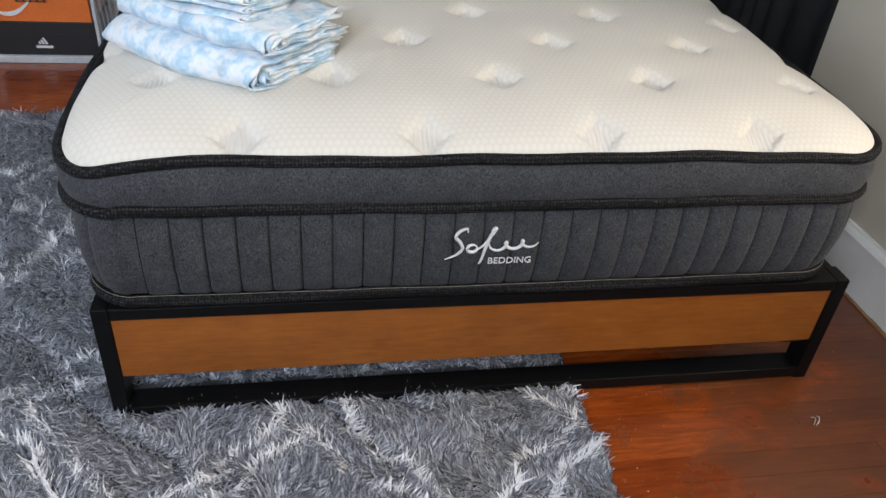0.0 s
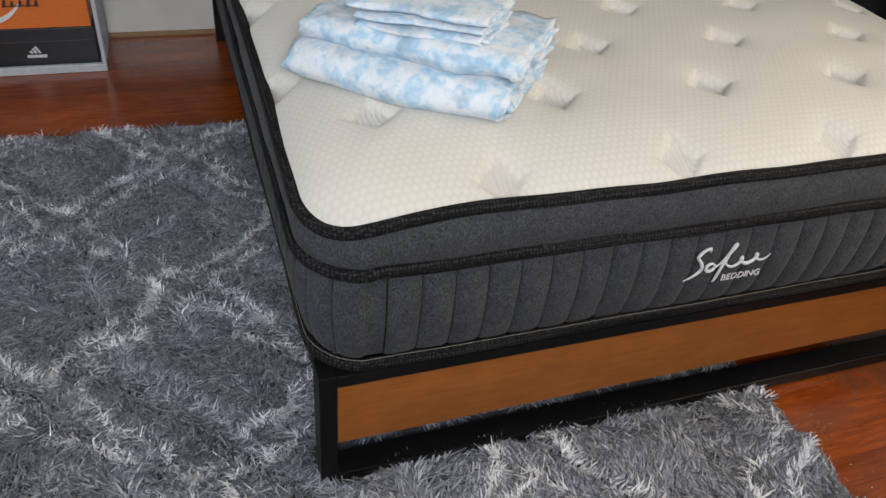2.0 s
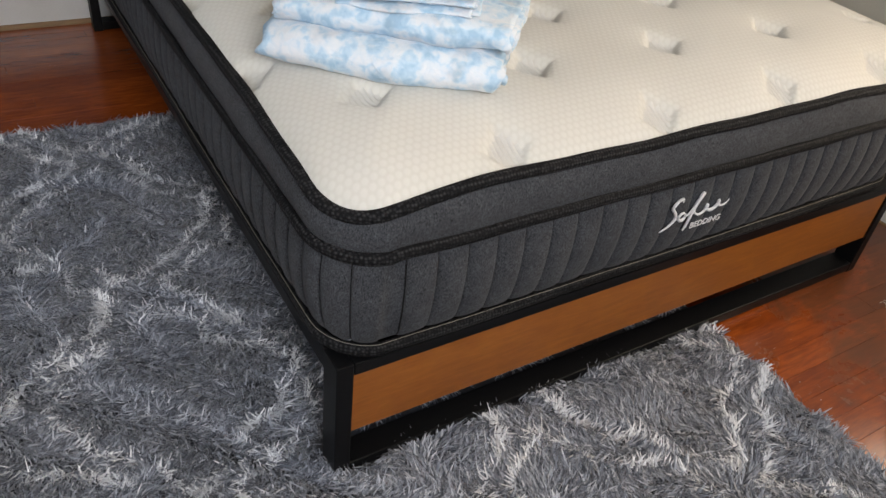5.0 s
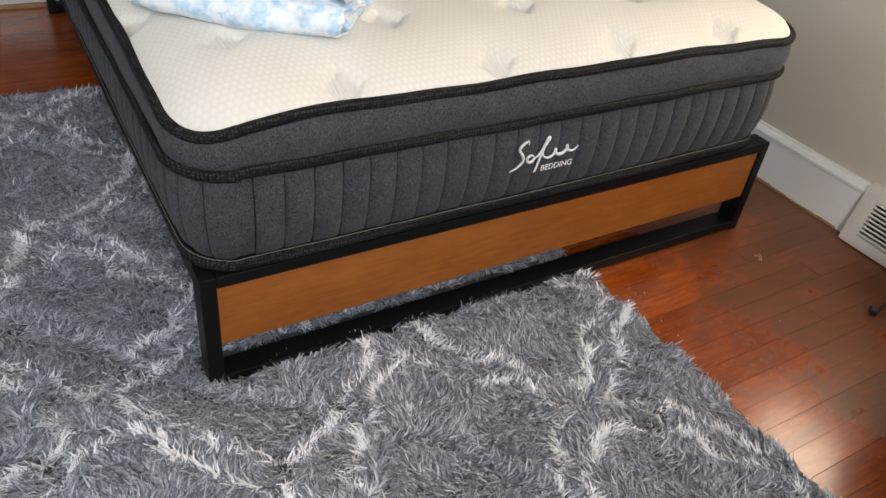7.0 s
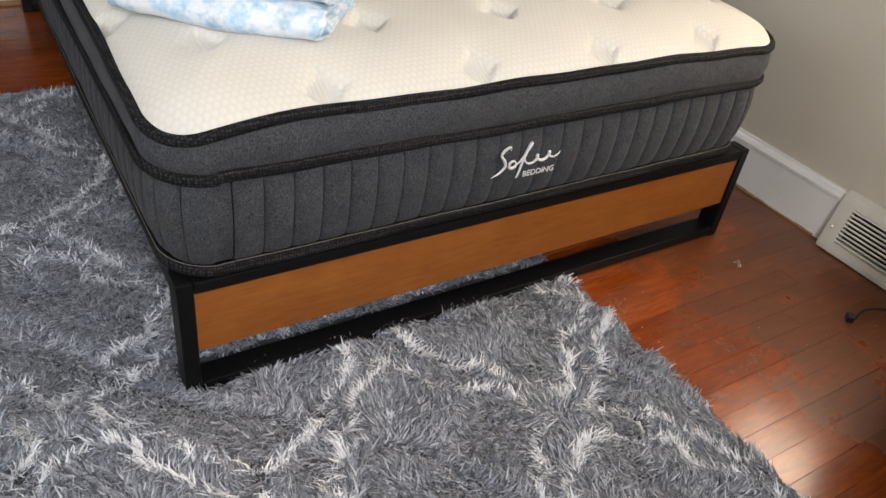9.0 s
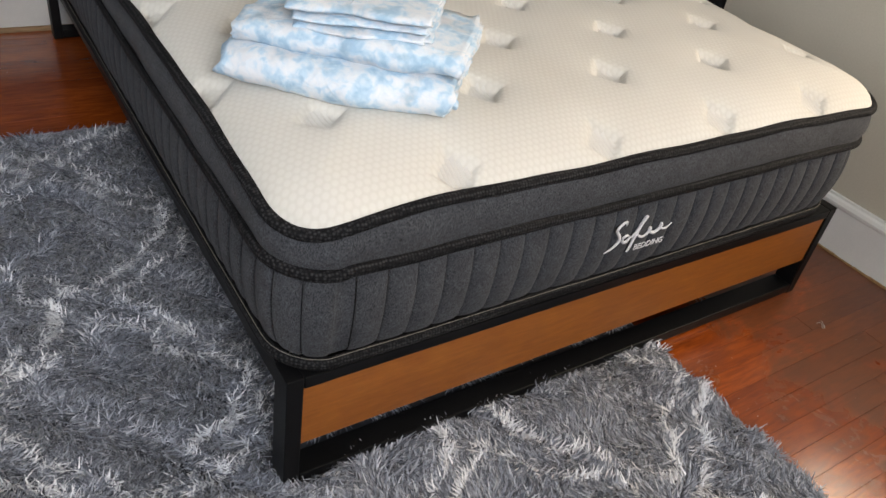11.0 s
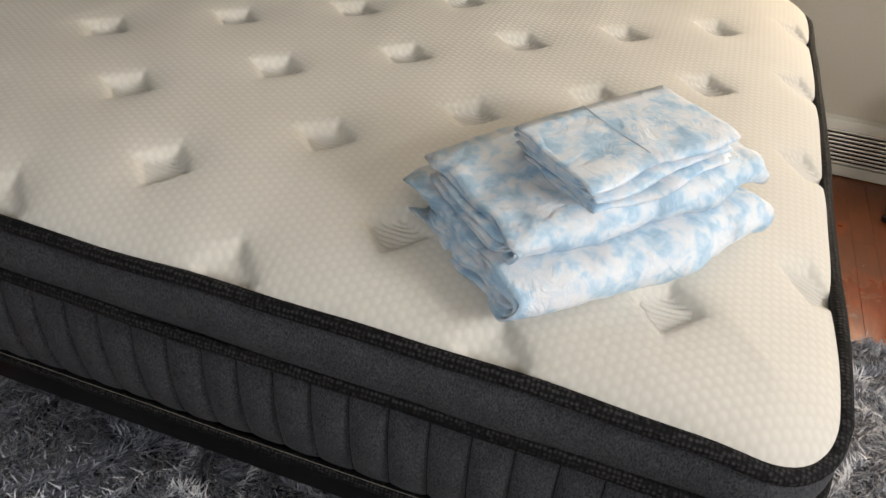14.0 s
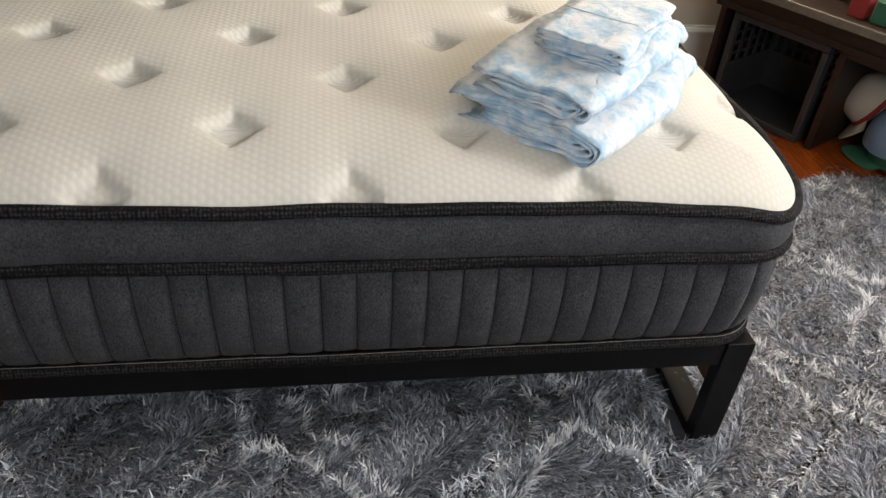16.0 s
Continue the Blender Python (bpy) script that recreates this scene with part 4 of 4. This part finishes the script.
console = thing("console", "low dark walnut console with moulded front rail and open bays", "console", at=tuple(ORIGIN))
part("top", local_box((-0.075, -0.035, 0.392, 1.02, 0.36, 0.414), 0.004), DARKWOOD, console)
part("top_edge", local_box((-0.075, -0.0435, 0.394, 1.02, -0.0355, 0.420), 0.003), EDGEWOOD, console, "worn tan front edge")
part("front_rail", local_box((-0.05, -0.018, 0.345, 1.0, 0.004, 0.3915), 0.004), DARKWOOD, console)
part("front_moulding", local_box((-0.055, -0.026, 0.332, 1.0, -0.0185, 0.352), 0.003), DARKWOOD, console)
part("side_panel", local_box((-0.05, 0.005, 0.0, -0.03, 0.35, 0.3915)), DARKWOOD, console)
part("divider", local_box((0.362, 0.01, 0.0, 0.384, 0.35, 0.3445), 0.002), DARKWOOD, console)
part("divider", local_box((0.98, 0.01, 0.0, 1.0, 0.35, 0.3445), 0.002), DARKWOOD, console)
# back board paler than the walnut so the crate's lattice holes look lighter
part("back_panel", local_box((-0.05, 0.352, 0.0, 1.0, 0.36, 0.3915)), BACKBOARD, console, "grey back board, paler than the walnut")
part("lower_rail", local_box((0.385, -0.005, 0.31, 0.979, 0.012, 0.3315), 0.003), DARKWOOD, console)
sc = [CM @ Vector((-0.075 - 0.028 * math.sin(q) * (1 + q * 0.15), -0.03, 0.350 + 0.020 * q)) for q in np.linspace(0, 4.2, 22)]
part("scroll", tube(sc, 0.006, 8, False, 1.0, True), EDGEWOOD, console, "pale carved scroll at the end", True)

frame_t = thing("picture_frame", "small framed picture with a tan mat leaning on the console", "picture frame", at=tuple(CM @ Vector((0.18, 0.15, 0.4145))))
for a in ((0.0, 0.12, 0.415, 0.34, 0.14, 0.44), (0.0, 0.12, 0.60, 0.34, 0.14, 0.625), (0.0, 0.12, 0.4405, 0.025, 0.14, 0.5995), (0.315, 0.12, 0.4405, 0.34, 0.14, 0.5995)):
    part("moulding", local_box(a, 0.003), DARKWOOD, frame_t)
part("mat", local_box((0.0255, 0.128, 0.4405, 0.3145, 0.136, 0.5995)), EDGEWOOD, frame_t, "tan card mat")
part("picture", local_box((0.07, 0.1255, 0.475, 0.27, 0.1275, 0.57)), DENIM, frame_t, "small bluish picture")
for x, w, h, mm, lab in ((0.33, 0.05, 0.07, RED, "small red card packet on the console"), (0.40, 0.045, 0.06, GREEN, "small green card packet on the console"), (0.47, 0.09, 0.05, BLACKCARD, "black packet with white print on the console"), (0.58, 0.07, 0.10, RED, "red packet on the console")):
    pk = thing("packet", lab, "packet", "packets on the console", at=tuple(CM @ Vector((x + w / 2, 0.05, 0.4145))))
    part("card", local_box((x, 0.02, 0.415, x + w, 0.07, 0.415 + h), 0.003), mm, pk)
    if mm is BLACKCARD:
        part("print", local_box((x + 0.01, 0.0192, 0.432, x + w - 0.01, 0.0198, 0.445)), WHITEINK, pk, "white printed bar")


def milk_crate():
    ob = thing("milk_crate", "dusty black plastic milk crate on its side, open in front", "crate", at=tuple(CM @ Vector((0.165, 0.16, 0))))
    X, Y, Z = (0.002, 0.334), (0.004, 0.30), (0.002, 0.322)
    for a in ((X[0], Y[0], Z[0], X[1], Y[0] + 0.018, Z[0] + 0.022), (X[0], Y[0], Z[1] - 0.022, X[1], Y[0] + 0.018, Z[1]),
              (X[0], Y[0], Z[0] + 0.0225, X[0] + 0.02, Y[0] + 0.018, Z[1] - 0.0225), (X[1] - 0.02, Y[0], Z[0] + 0.0225, X[1], Y[0] + 0.018, Z[1] - 0.0225)):
        part("rim", local_box(a, 0.004), CRATE, ob)
    part("base_side", local_box((X[0] + 0.004, Y[0] + 0.0185, Z[0], X[1] - 0.004, Y[1] - 0.007, Z[0] + 0.006)), CRATE, ob)
    part("top_side", local_box((X[0] + 0.004, Y[0] + 0.0185, Z[1] - 0.007, X[1] - 0.004, Y[1] - 0.007, Z[1] - 0.001)), CRATE, ob)
    for x0 in (X[0] + 0.002, X[1] - 0.008):
        bm = bmesh.new()
        box(bm, x0, Y[0] + 0.0185, Z[0] + 0.0065, x0 + 0.006, Y[1] - 0.007, Z[0] + 0.14)
        for i in range(6):
            y = Y[0] + 0.03 + i * 0.05
            box(bm, x0, y, Z[0] + 0.14, x0 + 0.006, y + 0.014, Z[1] - 0.0075)
        for i in range(4):
            z = Z[0] + 0.165 + i * 0.036
            box(bm, x0 + 0.001, Y[0] + 0.0185, z, x0 + 0.005, Y[1] - 0.007, z + 0.01)
        bm.transform(CM)
        bmesh.ops.recalc_face_normals(bm, faces=bm.faces)
        part("lattice_side", bm, CRATE, ob)
    bm = bmesh.new()
    box(bm, X[0], Y[1] - 0.006, Z[0], X[1], Y[1], Z[0] + 0.135)
    for i in range(9):
        x = X[0] + 0.004 + i * 0.0395
        box(bm, x, Y[1] - 0.006, Z[0] + 0.135, x + 0.010, Y[1], Z[1])
    for i in range(5):
        z = Z[0] + 0.165 + i * 0.038
        box(bm, X[0] + 0.001, Y[1] - 0.005, z, X[1] - 0.001, Y[1] - 0.001, z + 0.009)
    bm.transform(CM)
    bmesh.ops.recalc_face_normals(bm, faces=bm.faces)
    part("lattice_base", bm, CRATE, ob, "black plastic lattice")
    return ob


milk_crate()


def cap(label, crown, brim, m, band=None):
    """A cloth cap: six-panelled crown, curved brim, top button."""
    ob = thing("cap", label, "cap", "caps in the console")
    ob.matrix_basis = m
    th, ph = np.meshgrid(np.linspace(0.02, math.pi / 2, 14), np.linspace(0, 2 * math.pi, 48, endpoint=False), indexing="ij")
    r = 0.092 * (np.sin(th) ** 0.85) * (1 - 0.018 * np.abs(np.cos(ph * 3)) ** 12)
    P = np.stack([r * np.cos(ph) * 1.1, r * np.sin(ph), 0.118 * np.cos(th) ** 0.75 + 0.0], -1)
    child(new("crown", grid_mesh("crown", P, crown, True)), ob)
    u, v = np.meshgrid(np.linspace(0, 1, 9), np.linspace(-1, 1, 23), indexing="ij")
    bx = 0.080 * np.cos(v * 1.25) + u * 0.075 * np.cos(v * 1.1) + 0.018
    by = 0.090 * np.sin(v * 1.15) * (1 - 0.08 * u)
    bz = 0.006 - 0.020 * u * np.abs(v) ** 2 - 0.004 * u
    top = np.stack([bx, by, bz], -1)
    me = grid_mesh("brim", top, brim)
    b = bmesh.new()
    b.from_mesh(me)
    bmesh.ops.solidify(b, geom=b.faces[:], thickness=0.0035)
    b.to_mesh(me)
    b.free()
    child(new("brim", me), ob)
    if band:
        q = [(0.1015 * math.cos(a), 0.0925 * math.sin(a), 0.012) for a in np.linspace(0, 2 * math.pi, 40, endpoint=False)]
        child(part("band", tube(q, 0.0035, 6, True, 2.8), band, None, "", True), ob, "red band")
    bm = bmesh.new()
    bmesh.ops.create_uvsphere(bm, u_segments=10, v_segments=6, radius=0.007, matrix=Matrix.Translation((0, 0, 0.118)))
    child(part("button", bm, crown, None, "", True), ob)
    return ob


def in_bay(x, y, z, rx, ry, rz):
    p = CM @ Vector((x, y, z))
    return Matrix.Translation(p) @ Euler((radians(rx), radians(ry), radians(rz + turn))).to_matrix().to_4x4()


cap("green cloth cap with a cream-edged brim lying on the floor", GREEN, GREEN, in_bay(0.600, 0.16, 0.020, 0, 4, 200))
cap("faded blue denim cap resting on a green cap", DENIM, DENIM, in_bay(0.570, 0.150, 0.072, 6, -8, 60))
cap("cream wool cap with a red band, propped on other caps", CREAM, CREAM, in_bay(0.455, 0.20, 0.140, 10, 62, 215) @ Matrix.Scale(0.86, 4), RED)

# ---- small things on the floor ----
cable = thing("power_cable", "black cable end with a small plug on the floor", "cable", at=(1.452, -0.391, 0))
part("plug", boxed(-0.012, -0.008, 0.0, 0.012, 0.008, 0.016, bevel=0.003, m=pose(1.452, -0.391, 0.0005, 0, 0, 40)), RUBBER, cable)
part("cord", tube([(1.46 + 0.17 * q, -0.398 - 0.05 * q + 0.018 * math.sin(q * 5), 0.0075 + 0.012 * math.sin(q * math.pi)) for q in np.linspace(0, 1, 20)], 0.003, 8), RUBBER, cable, "", True)
fluff = bmesh.new()
for i in range(3):
    pts = [(1.354 + 0.006 * math.sin(q * 1.3 + i * 2.6) + 0.005 * i, -0.125 + 0.011 * math.cos(q * 0.8 + i * 1.9), 0.002 + 0.004 * abs(math.sin(q + i))) for q in np.linspace(0, 3, 9)]
    b2 = tube(pts, 0.0007, 5)
    me = bpy.data.meshes.new("tmp")
    b2.to_mesh(me)
    b2.free()
    fluff.from_mesh(me)
    bpy.data.meshes.remove(me)
tagged(new("lint", mesh_of("lint", fluff, LINT)), "curl of white lint lying on the floor boards", "lint")
rs = np.random.RandomState(9)
dust = bmesh.new()
for i in range(34):
    r = rs.uniform(0.0004, 0.0011)
    x, y = rs.uniform(0.92, 1.62), rs.uniform(-0.9, 0.1)
    bmesh.ops.create_icosphere(dust, subdivisions=1, radius=r, matrix=Matrix.Translation((x, y, r * 0.8)))
tagged(new("floor_crumbs", mesh_of("floor_crumbs", dust, LINT)), "scattered pale crumbs and dust on the boards", "crumbs", "", "stuff")

# ---- floor boards ----
rs = np.random.RandomState(3)
PITCH = 0.0572


def board_mesh(length):
    bm = bmesh.new()
    w, c = PITCH - 0.0004, 0.0003
    y0, y1 = -w / 2, w / 2
    prof = [(y0, -0.012), (y0, -c), (y0 + c, 0), (y1 - c, 0), (y1, -c), (y1, -0.012)]
    a = [bm.verts.new((0.0004, y, z)) for y, z in prof]
    b = [bm.verts.new((length - 0.0004, y, z)) for y, z in prof]
    for i in range(len(prof)):
        j = (i + 1) % len(prof)
        bm.faces.new((a[i], a[j], b[j], b[i]))
    bm.faces.new(a[::-1]), bm.faces.new(b)
    bmesh.ops.recalc_face_normals(bm, faces=bm.faces)
    return mesh_of("board", bm, BOARDS)


LENGTHS = [0.72, 0.93, 1.18, 1.46]
board_meshes = [board_mesh(v) for v in LENGTHS]
end_meshes = {}
rows = int((Y1 - Y0) / PITCH) + 1
for r in range(rows):
    y = 0.0 + PITCH * (r - int(-Y0 / PITCH)) + 0.5 * PITCH - 0.012
    x = X0 - rs.uniform(0, 0.5)
    while x < X1 - 0.02:
        k = rs.randint(4) if r % 2 else 3
        a, b = max(x, X0), min(x + LENGTHS[k], X1)
        x += LENGTHS[k]
        if b - a < 0.03:
            continue
        cut = round(b - a, 2)
        if cut >= LENGTHS[k] - 0.005:
            me = board_meshes[k]
        else:
            if cut not in end_meshes:
                end_meshes[cut] = board_mesh(cut)
            me = end_meshes[cut]
        o = new("board", me)
        o.location = (a, y, rs.uniform(-0.0005, 0.0))
        o.rotation_euler = (rs.normal(0, 0.0025), 0, 0)
        o.parent = floor
